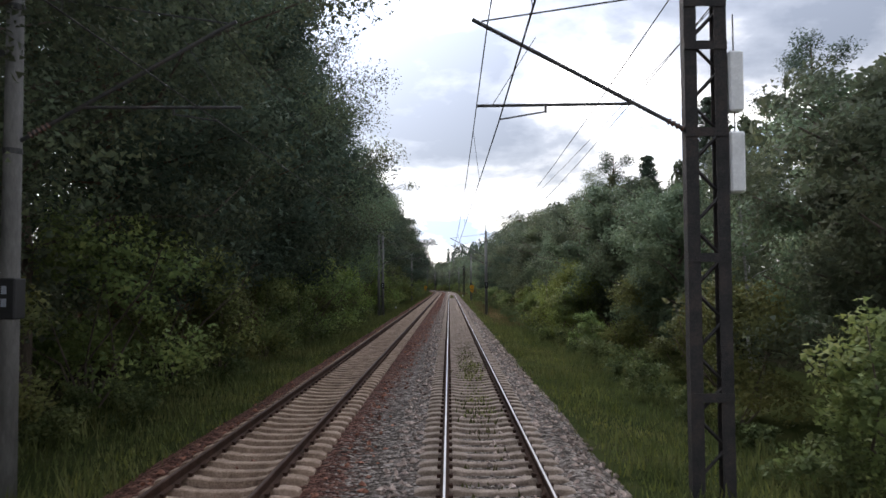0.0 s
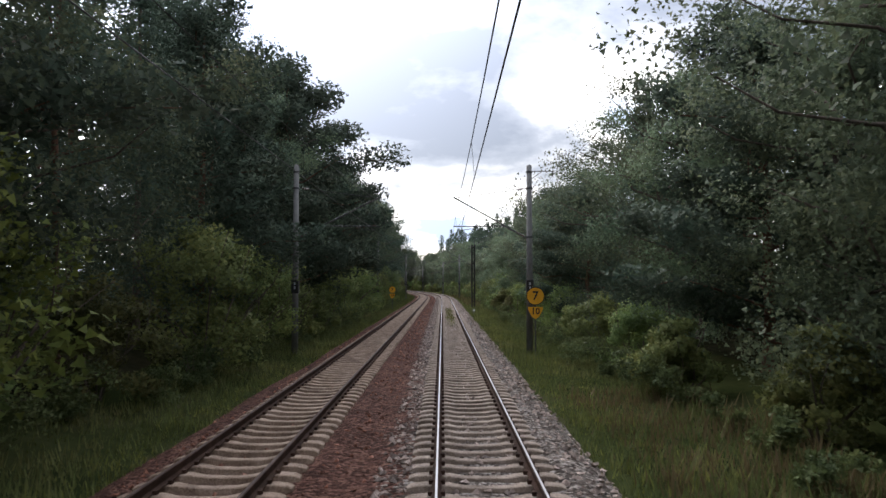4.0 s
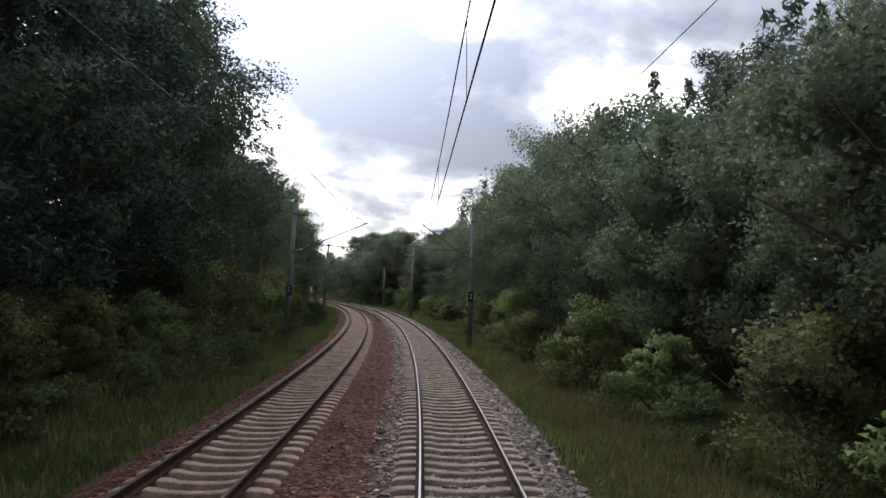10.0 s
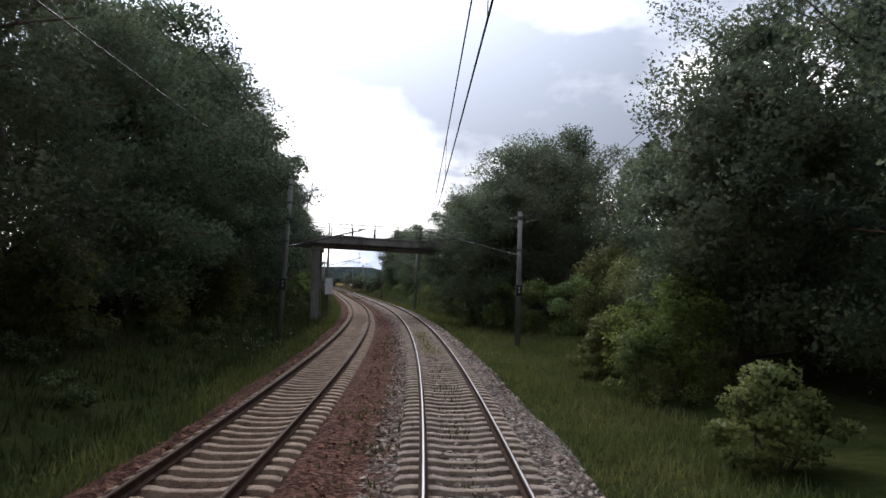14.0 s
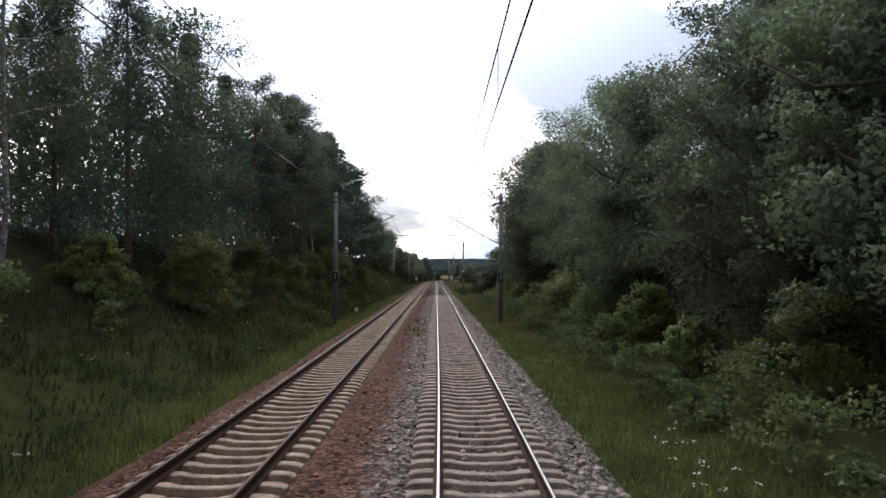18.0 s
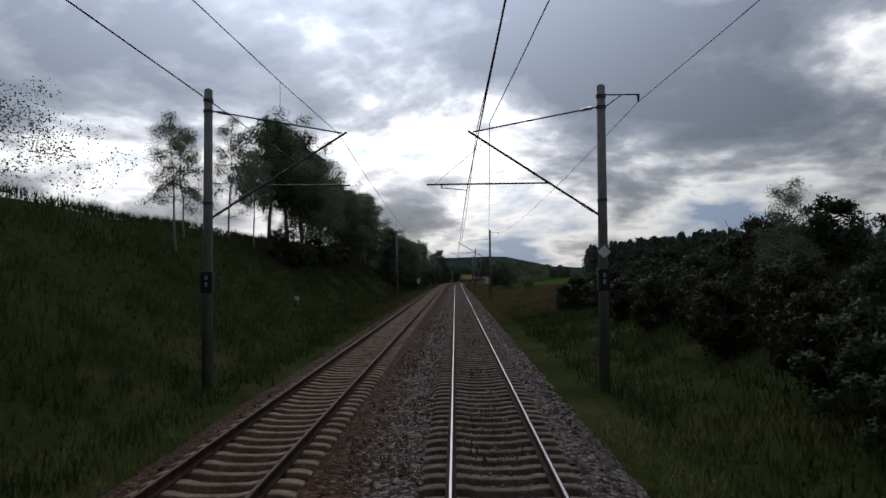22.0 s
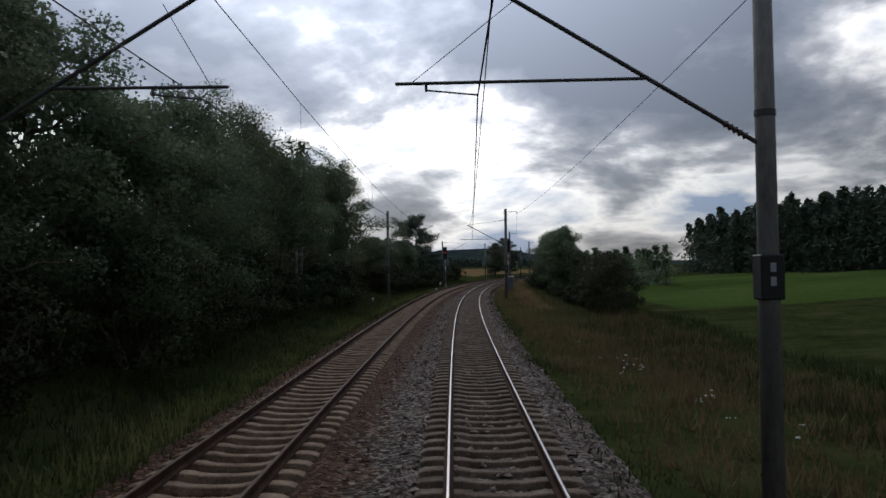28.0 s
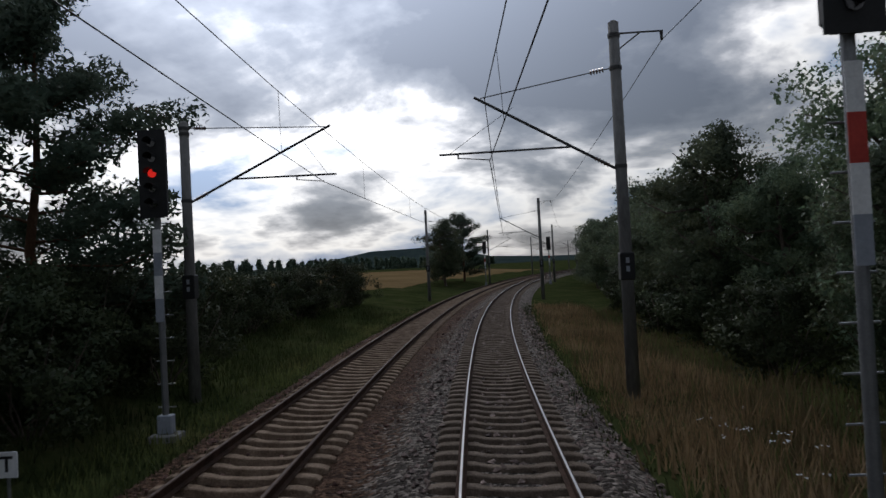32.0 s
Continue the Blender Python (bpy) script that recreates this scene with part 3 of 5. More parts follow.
build_track("track_right", 0.0, "railway track with polished rails on grey concrete sleepers", SLEEPER_NEW, RAIL_HEAD, 0.0)
build_track("track_left", -SPACING, "railway track with dull brown rails on pale concrete sleepers", SLEEPER_OLD, RAIL_WORN, 0.0)


def scatter_stones(name, label, mat, bands, count, size, seed, s0, s1):
    """Loose ballast stones lying on the bed; bands of (u0, u1, z0, z1)."""
    rng = np.random.default_rng(seed)
    base = np.array([(1, 0, 0), (-1, 0, 0), (0, 1, 0), (0, -1, 0), (0, 0, 1), (0, 0, -1)], float)
    tri = [(0, 2, 4), (2, 1, 4), (1, 3, 4), (3, 0, 4), (2, 0, 5), (1, 2, 5), (3, 1, 5), (0, 3, 5)]
    verts, faces = [], []
    for i in range(count):
        u0, u1, z0, z1 = bands[rng.integers(len(bands))]
        f = rng.random()
        s, u, z = rng.uniform(s0, s1), u0 + (u1 - u0) * f, z0 + (z1 - z0) * f
        r = size * rng.uniform(0.5, 1.3)
        a = rng.uniform(-0.4, 0.4, (6, 3)) + base
        th = rng.uniform(0, 6.3)
        ca, sa = math.cos(th), math.sin(th)
        a = a * np.array([r, r * rng.uniform(0.6, 1), r * rng.uniform(0.5, 0.8)])
        a = a @ np.array([[ca, -sa, 0], [sa, ca, 0], [0, 0, 1]])
        centre = -SPACING if u < -2.05 else 0.0
        dz = -cant(s) * (u - centre) if abs(u - centre) < 1.8 else -cant(s) * math.copysign(1.75, u - centre) * max(0.0, 1 - (abs(u - centre) - 1.75) / 1.2)
        p = np.array(at(s, u, z + dz + r * 0.25))
        k = len(verts)
        verts.extend((a + p).tolist())
        faces.extend((x + k, y + k, w + k) for x, y, w in tri)
    return tagged(new(name, raw_mesh(name, verts, faces, mat)), label, "ballast stones", kind="stuff")


GREY_BANDS = [(-1.75, -1.2, -0.3, -0.25), (1.2, 1.75, -0.24, -0.25), (1.6, 2.2, -0.24, -0.5), (-0.65, 0.65, -0.29, -0.29)]
RUST_BANDS = [(-2.75, -1.9, -0.26, -0.32), (-3.4, -4.75, -0.32, -0.32), (-5.4, -6.0, -0.26, -0.42)]
scatter_stones("ballast_stones", "loose grey crushed stones beside and between the rails", STONE_GREY, GREY_BANDS, 30000, 0.07, 11, -5, 590)
scatter_stones("ballast_stones", "loose old grey-brown stones beside and between the rails", STONE_OLD, GREY_BANDS, 16000, 0.068, 13, 580, 900)
scatter_stones("rust_ballast_stones", "loose rust-brown crushed stones between the tracks", STONE_RUST, RUST_BANDS, 10000, 0.055, 12, -5, 590)
scatter_stones("brown_ballast_stones", "loose dull brown stones between the tracks", STONE_BROWN, RUST_BANDS, 5000, 0.055, 14, 580, 900)

# ---- overhead line ----
POLES = [12, 80.5, 142, 203, 258.5, 312, 362, 415, 470, 529, 605.5, 681, 752.9, 816, 866, 916, 968, 1020, 1075]
POLES_LEFT = [12, 80.5, 142, 205, 258.5, 312, 362, 413.0, 470, 529, 605.5, 681, 752.9, 816, 868.3, 922, 974, 1026, 1080]
RIGHT_U = [3.45, 3.3, 3.5, 3.3, 3.1, 3.1, 3.1, 5.5, 3.5, 3.6, 3.75, 3.9, 3.9, 3.35, 3.15, 3.2, 3.2, 3.2, 3.2]
LEFT_U = [-7.7, -7.75, -7.7, -9.15, -7.7, -8.2, -7.95, -8.05, -8.0, -7.8, -8.1, -8.25, -8.2, -8.3, -8.3, -8.0, -8.0, -8.0, -8.0]
# offset of the contact wire and of the carrying wire from each track's centre, mast by mast
CONTACT_R = [0.15, -0.2, 0.2, 0.15, 0.1, 0.05, 0.15, 0.1, 0.2, 0.2, -0.3, -0.3, -0.25, 0.05, 0.05, -0.1, 0.1, -0.1, 0.1]
CARRIER_R = [-0.02, -0.2, 0.1, -0.05, 0.05, 0.05, 0.17, 0.1, 0.2, 0.2, 0.0, -0.05, 0.0, -0.2, 0.0, -0.1, 0.1, -0.1, 0.1]
CONTACT_L = [-0.2, 0.2, 0.23, 0.05, 0.3, 0.35, 0.1, 0.25, 0.2, 0.15, 0.0, -0.15, -0.1, 0.1, -0.3, 0.1, -0.1, 0.1, 0.1]
CARRIER_L = [-0.2, 0.2, 0.23, 0.05, 0.35, 0.4, 0.0, 0.4, 0.2, 0.15, 0.0, -0.15, -0.1, 0.1, -0.32, 0.1, -0.1, 0.1, 0.1]
# the carrying wire dips to pass under the road bridge
CARRIER_H = [7.1, 6.95, 6.92, 6.95, 6.95, 7.1, 7.15, 5.98, 6.1, 6.9, 7.12, 6.95, 7.05, 6.95, 6.85, 6.9, 6.9, 6.9, 6.9]
WIRE_Z, TUBE_Z = 5.36, 5.58
LIFT = {0: 0.22}        # the first mast carries its wires a little higher


def stays_height(i, right):
    return 7.05 if (i == 14 and not right) else 7.85 if i in (9, 10, 12) else (6.9 if right else 7.2) if i == 7 else 7.4


def cantilever(pole_thing, side, i, reach, carrier_reach, right, y=0.0, rise=0.0):
    """Inclined tube, stay, registration tube and steady arm; y along the line, x away from the pole over the track."""
    g = side
    up = LIFT.get(i, 0.0) + rise
    zc = CARRIER_H[i] + rise
    wire, reg = WIRE_Z + up * 0.6, TUBE_Z + up * 0.8
    tip = carrier_reach + 0.15
    joint = (4.62 if i in (10, 11, 12) else 4.75 if i == 7 else 5.0) + up
    top = stays_height(i, right) + up
    bm = B()
    rod(bm, (g * 0.12, y, joint), (g * (tip + 0.1), y, zc + 0.05), 0.035, n=8)
    part("bracket_tube", bm, STEEL_DARK, pole_thing)
    bm = B()
    rod(bm, (g * 0.12, y, top), (g * (tip - 0.05), y, zc + 0.02), 0.024 if i in (9, 10, 12) else 0.014, n=6)
    part("stay", bm, STEEL_DARK, pole_thing)
    long_arm = i in ((1, 10, 11, 12, 13, 14) if right else (3, 4, 5, 6, 9))
    a0 = 0.12 + tip * max(0.12, (reg - joint) / (zc + 0.05 - joint))
    a1 = reach + (1.2 if long_arm else 0.35)
    bm = B()
    rod(bm, (g * a0, y, reg), (g * a1, y, reg - 0.02), 0.026, n=8)
    if zc > 6.5:
        rod(bm, (g * (reach - 0.6), y, zc - 0.25), (g * (a1 - 0.25), y, reg), 0.006, n=4)
    part("registration_tube", bm, STEEL_DARK, pole_thing)
    drop = reach + (0.75 if long_arm else -0.75)
    bm = B()
    rod(bm, (g * drop, y, reg), (g * drop, y, reg - 0.14), 0.02, n=6)
    rod(bm, (g * drop, y, reg - 0.12), (g * reach, y, wire + 0.02), 0.014, n=6)
    part("steady_arm", bm, STEEL_DARK, pole_thing)
    for z0, f in ((joint, 0.28), (top, 0.3)):
        bm = B()
        for k in range(5):
            q = f + k * 0.07
            zz = z0 + (q - 0.12) * ((zc - z0) / (tip - 0.12))
            rod(bm, (g * q, y, zz), (g * (q + 0.035), y, zz + 0.035 * (zc - z0) / tip), 0.065, 0.04, n=8)
        part("insulator", bm, CERAMIC, pole_thing)


def pole_shaft(bm, x, h, r0=0.165, r1=0.125, z0=-1.2):
    rod(bm, (x, 0, z0), (x, 0, h), r0, r1, n=14)


def arm_height(i):
    return 9.05 if i == 1 else 8.55 if i in (0, 3) else 7.2 if i == 7 else 8.22


def build_pole(i, s, right):
    SPLIT = 0.29 if right else 0.42
    u = RIGHT_U[i] if right else LEFT_U[i]
    g = -1 if right else 1
    kind = "lattice" if i in (0, 3) and right else "double" if i in (0, 1) and not right else "single"
    label = {"lattice": "dark steel lattice catenary mast with a bracket over the track", "double": "pair of slender concrete catenary masts side by side", "single": "round grey concrete catenary mast with a bracket over the track"}[kind]
    lean = 0.0 if right else 2.4 if i == 7 else 1.5 if i in (5, 6) else 0.0
    p = thing("catenary_mast", stand(s, u, 0.0) @ pose(0, 0, 0, 0, lean), label, "catenary mast", "masts along the line")
    z_ground = ground_z(s, u)
    if kind == "lattice":
        half, leg = (0.24, 0.1) if i == 0 else (0.165, 0.085)
        for x in (-half, half):
            bm = B()
            o = math.copysign(1.0, x)
            web, lip = x + o * leg, x - o * leg
            section = [(lip, -0.1), (web, -0.1), (web, 0.1), (lip, 0.1), (lip, 0.085), (web - o * 0.016, 0.085), (web - o * 0.016, -0.085), (lip, -0.085)]
            low_ring, high_ring = [[bm.verts.new((a, b, zz)) for a, b in section] for zz in (z_ground - 0.5, 7.7)]
            for q in range(8):
                bm.faces.new((low_ring[q], low_ring[(q + 1) % 8], high_ring[(q + 1) % 8], high_ring[q]))
            bm.faces.new(high_ring)
            bmesh.ops.recalc_face_normals(bm, faces=bm.faces)
            part("upright", bm, STEEL_LATTICE, p, "dark steel channel")
        for z in (1.0, 3.2, 5.2, 6.6, 7.3):
            part("batten_plate", box(B(), -half - leg, -0.118, z, half + leg, -0.103, z + 0.14), STEEL_LATTICE, p)
        z = z_ground + 0.3
        k = 1
        while z < 7.4:
            part("lacing_bar", rod(B(), (-half * k, 0, z), (half * k, 0, z + 0.5), 0.03, n=4), STEEL_LATTICE, p)
            z += 0.5
            k = -k
        bm = B()
        rod(bm, (0.15, 0, 7.3), (0.15, 0, 8.65), 0.04)
        part("top_post", bm, STEEL_DARK, p)
    else:
        bm = B()
        tall = 7.2 if (i == 14 and not right) else 7.3 if (i == 7 and right) else 8.48
        pole_shaft(bm, 0.0, tall)
        part("shaft", bm, CONCRETE, p, smooth=True)
        if kind == "double":
            bm = B()
            pole_shaft(bm, -g * SPLIT, 8.2)
            part("shaft", bm, CONCRETE, p, smooth=True)
            for z in (1.5, 4.0, 6.6):
                bm = B()
                box(bm, min(0, -g * SPLIT), -0.05, z, max(0, -g * SPLIT), 0.05, z + 0.1)
                part("cross_tie", bm, STEEL_DARK, p)
        for z in (tall - 0.35, stays_height(i, right) - 0.05, 5.0):
            bm = B()
            rod(bm, (0, 0, z), (0, 0, z + 0.09), 0.15, n=14)
            part("clamp_band", bm, STEEL_DARK, p)
        bm = B()
        box(bm, -0.17, -0.165, 2.35, 0.17, 0.165, 3.0, 0.02)
        part("number_plate", bm, BLACK_PAINT, p, "black painted band with a plate")
        for k in range(2):
            bm = B()
            box(bm, -0.04, -0.172, 2.55 + k * 0.2, 0.04, -0.166, 2.68 + k * 0.2)
            part("plate_mark", bm, GREY_BOX, p)
        bm = B()
        rod(bm, (0, 0, tall), (0, 0, tall + 0.06), 0.13, 0.05, n=14)
        part("cap", bm, CONCRETE, p)
    reach, carrier_reach = (u - CONTACT_R[i], u - CARRIER_R[i]) if right else (-SPACING + CONTACT_L[i] - u - 5.4 * math.sin(radians(lean)), -SPACING + CARRIER_L[i] - u - 6.9 * math.sin(radians(lean)))
    cantilever(p, g, i, reach, carrier_reach, right)
    if right and i == 11:
        for k, (top_z, x) in enumerate(((7.95, -0.1), (7.4, 0.2))):
            part("guy_wire", rod(B(), (0, 0.1, top_z), (x, 7.0 + 0.35 * k, ground_z(s + 7, u) - 0.1), 0.014, n=6), WIRE, p)
    if right and i == 10:
        bm = box(B(), -0.14, -0.19, -0.14, 0.14, -0.178, 0.14, 0.003)
        bmesh.ops.rotate(bm, verts=bm.verts, cent=(0, -0.18, 0), matrix=Matrix.Rotation(radians(45), 3, "Y"))
        bmesh.ops.translate(bm, verts=bm.verts, vec=(0, 0, 3.5))
        part("diamond_plate", bm, WHITE_PAINT, p, "small pale diamond plate")
    if right and i == 1:
        # the second bracket, for the wire that is being led away
        cantilever(p, g, i, reach - 0.3, carrier_reach + 0.1, right, -0.45, 0.75)
        part("top_post", rod(B(), (0, 0, 8.3), (0, 0, 9.25), 0.04), STEEL_DARK, p)
    if right:
        arm = arm_height(i)
        bm = B()
        rod(bm, (0, 0, arm), (-g * 1.15, 0, arm), 0.022, n=6)
        rod(bm, (0, 0, arm - 0.45), (-g * 0.6, 0, arm - 0.02), 0.018, n=6)
        rod(bm, (-g * 1.12, 0, arm), (-g * 1.12, 0, arm - 0.22), 0.045, 0.03, n=8)
        part("feeder_bracket", bm, STEEL_DARK, p)
    if i == 0 and right:
        for z in (4.3, 5.6):
            bm = B()
            box(bm, 0.36, -0.12, z, 0.6, 0.12, z + 0.98, 0.03)
            part("tension_weight", bm, WHITE_PAINT, p, "white stack of tension weights")
        part("weight_cable", rod(B(), (0.48, 0, 4.3), (0.48, 0, 7.2), 0.012, n=5), WIRE, p)
    bm = B()
    box(bm, -0.4, -0.4, z_ground - 0.6, 0.4, 0.4, z_ground - 0.05, 0.04)
    part("footing", bm, CONCRETE, p)
    return p


for i, s in enumerate(POLES):
    build_pole(i, s, True)
for i, s in enumerate(POLES_LEFT):
    build_pole(i, s, False)


def wire_mesh(name, points, r):
    verts, faces = [], []
    n = 4
    for i, c in enumerate(points):
        d = (points[min(i + 1, len(points) - 1)] - points[max(i - 1, 0)]).normalized()
        x = d.cross(Vector((0, 0, 1)))
        x = x.normalized() if x.length > 1e-3 else Vector((1, 0, 0))
        y = x.cross(d)
        verts += [c + (x * math.cos(a * math.pi / 2) + y * math.sin(a * math.pi / 2)) * r for a in range(n)]
        if i:
            k = (i - 1) * n
            faces += [(k + a, k + (a + 1) % n, k + n + (a + 1) % n, k + n + a) for a in range(n)]
    return raw_mesh(name, verts, faces, WIRE)


def overhead(centre, contact_u, carrier_u, name, poles):
    """The wires run straight from mast to mast, on curves too."""
    line = thing(name, Matrix.Identity(4), "dark copper contact wire hung by droppers from a catenary wire", "overhead wire", "overhead wires")
    contact, carrier, droppers = [], [], []
    spans = [(-38.0, centre, centre, CARRIER_H[0], WIRE_Z)]
    spans += [(s, centre + contact_u[i], centre + carrier_u[i], CARRIER_H[i], WIRE_Z + 0.6 * LIFT.get(i, 0.0)) for i, s in enumerate(poles)]
    spans.append((1130.0, centre, centre, 6.9, WIRE_Z))
    for (a, ca, ka, ha, wa), (b, cb, kb, hb, wb) in zip(spans, spans[1:]):
        c0, c1, k0, k1 = at(a, ca, wa), at(b, cb, wb), at(a, ka, ha), at(b, kb, hb)
        deep = 0.22 if min(ha, hb) < 6.5 else 1.0 * min(1.0, (b - a) / 65.0) ** 2
        n = 10
        for k in range(n):
            f = k / n
            sag = 4 * f * (1 - f)
            low, high = c0.lerp(c1, f), k0.lerp(k1, f)
            low.z -= 0.02 * sag
            high.z = max(high.z - deep * sag, low.z + 0.12)
            contact.append(low)
            carrier.append(high)
            if k % 2 == 1:
                droppers.append((high, low))
    for nm, pts, r in (("contact_wire", contact, 0.011), ("carrier_wire", carrier, 0.011)):
        ob = new(nm, wire_mesh(nm, pts, r))
        ob.parent = line
    for p, q in droppers:
        ob = new("dropper", wire_mesh("dropper", [p, q], 0.005))
        ob.parent = line


overhead(0.0, CONTACT_R, CARRIER_R, "overhead_line", POLES)
overhead(-SPACING, CONTACT_L, CARRIER_L, "overhead_line", POLES_LEFT)


def cable(name, knots, sag, label="dark feeder cable strung from mast to mast"):
    """A cable hung between knots of (s, u, z)."""
    pts = []
    for p, q in zip(knots, knots[1:]):
        a, b = at(*p), at(*q)
        for k in range(10):
            f = k / 10
            c = a.lerp(b, f)
            c.z -= sag * 4 * f * (1 - f) * ((b - a).length / 65.0) ** 2
            pts.append(c)
    pts.append(at(*knots[-1]))
    return tagged(new(name, wire_mesh(name, pts, 0.012)), label, "cable", "feeder cables")


def along_masts(offset, dz, first, last):
    return [(POLES[i], RIGHT_U[i] + offset, arm_height(i) + dz) for i in range(first, last + 1)]


SLANT = "dark anchor cable slanting from mast to mast"
cable("feeder_cable", [(-38.0, RIGHT_U[0] + 1.12, 8.3)] + along_masts(1.12, -0.22, 0, 18), 0.4)
cable("anchor_cable", [(529, 3.7, 7.95), (605.5, 0.4, 7.4), (681, 3.8, 8.1)], 0.4, SLANT)


def cable_insulator(cable, s, u, z):
    """A string of ribbed insulator discs in a cable."""
    a, b = at(s - 0.45, u, z), at(s + 0.45, u, z)
    bm = B()
    for k in range(7):
        rod(bm, a.lerp(b, k / 7), a.lerp(b, (k + 0.6) / 7), 0.05, 0.03, n=8)
    part("insulator", bm, CERAMIC, cable, "ribbed brown insulator")


cable_insulator(cable("anchor_cable", [(-38, 2.9, 7.4), (12, 2.95, 7.5), (80.5, 2.8, 7.6)], 0.9, SLANT), 43.5, 2.87, 6.72)
cable_insulator(cable("anchor_cable", [(-38, 3.9, 7.6), (12, 3.9, 7.7), (80.5, 3.75, 7.7)], 0.9, SLANT), 47.5, 3.83, 6.85)
cable("anchor_cable", [(142, 3.1, 7.5), (203, 2.9, 7.5)], 0.8, SLANT)
cable("anchor_cable", [(142, 3.95, 7.8), (203, 3.75, 7.9)], 0.8, SLANT)

# ---- trees and bushes ----
def leaf_cloud(centres, per, spread, size, rng, droop=0.0, aspect=0.6):
    """Small pointed leaf sprays round the clump centres."""
    c = np.array([q[0] for q in centres], float).repeat(per, 0)
    r = np.array([q[1] for q in centres], float).repeat(per)[:, None]
    n = len(c)

    def unit(v):
        return v / (np.linalg.norm(v, axis=1, keepdims=True) + 1e-9)

    p = c + unit(rng.normal(size=(n, 3))) * r * spread * rng.random((n, 1)) ** 0.55 * np.array([1.15, 1.15, 0.8])
    a = rng.normal(size=(n, 3))
    a[:, 2] = a[:, 2] * 0.6 - droop
    a = unit(a)
    b = unit(np.cross(a, rng.normal(size=(n, 3))))
    l = size * rng.uniform(0.55, 1.5, (n, 1))
    w = l * aspect * rng.uniform(0.7, 1.3, (n, 1))
    v0, v1, v2 = p - a * l * 0.5 - b * w * 0.2, p - a * l * rng.uniform(-0.2, 0.2, (n, 1)) + b * w, p + a * l * 0.6
    # leaves face outwards from their clump and from the crown
    mid = c.mean(0)
    out = unit((p - c) / r * 0.7 + unit((p - mid) * np.array([1.0, 1.0, 0.5])) + np.array([0.0, 0.0, 0.25]))
    flat_n = unit(np.cross(v1 - v0, v2 - v0))
    turn = (flat_n * out).sum(1) < 0
    v1[turn], v2[turn] = v2[turn], v1[turn].copy()
    flat_n[turn] *= -1
    soft = unit(out * 0.62 + flat_n * 0.38)
    verts = np.stack([v0, v1, v2], 1).reshape(-1, 3)
    idx = np.arange(3 * n).reshape(-1, 3)
    return verts.tolist(), [tuple(t) for t in idx.tolist()], soft.repeat(3, 0).tolist()


def limb(bm, a, b, r0, r1, rng, n=6, bend=0.12, steps=3):
    pts = [Vector(a)]
    a, b = Vector(a), Vector(b)
    for i in range(1, steps + 1):
        f = i / steps
        off = Vector(rng.normal(size=3)) * (b - a).length * bend * (0 if i == steps else 0.5)
        pts.append(a.lerp(b, f) + off)
    for i in range(steps):
        rod(bm, pts[i], pts[i + 1], r0 + (r1 - r0) * i / steps, r0 + (r1 - r0) * (i + 1) / steps, n=n, cap=False)
    return pts


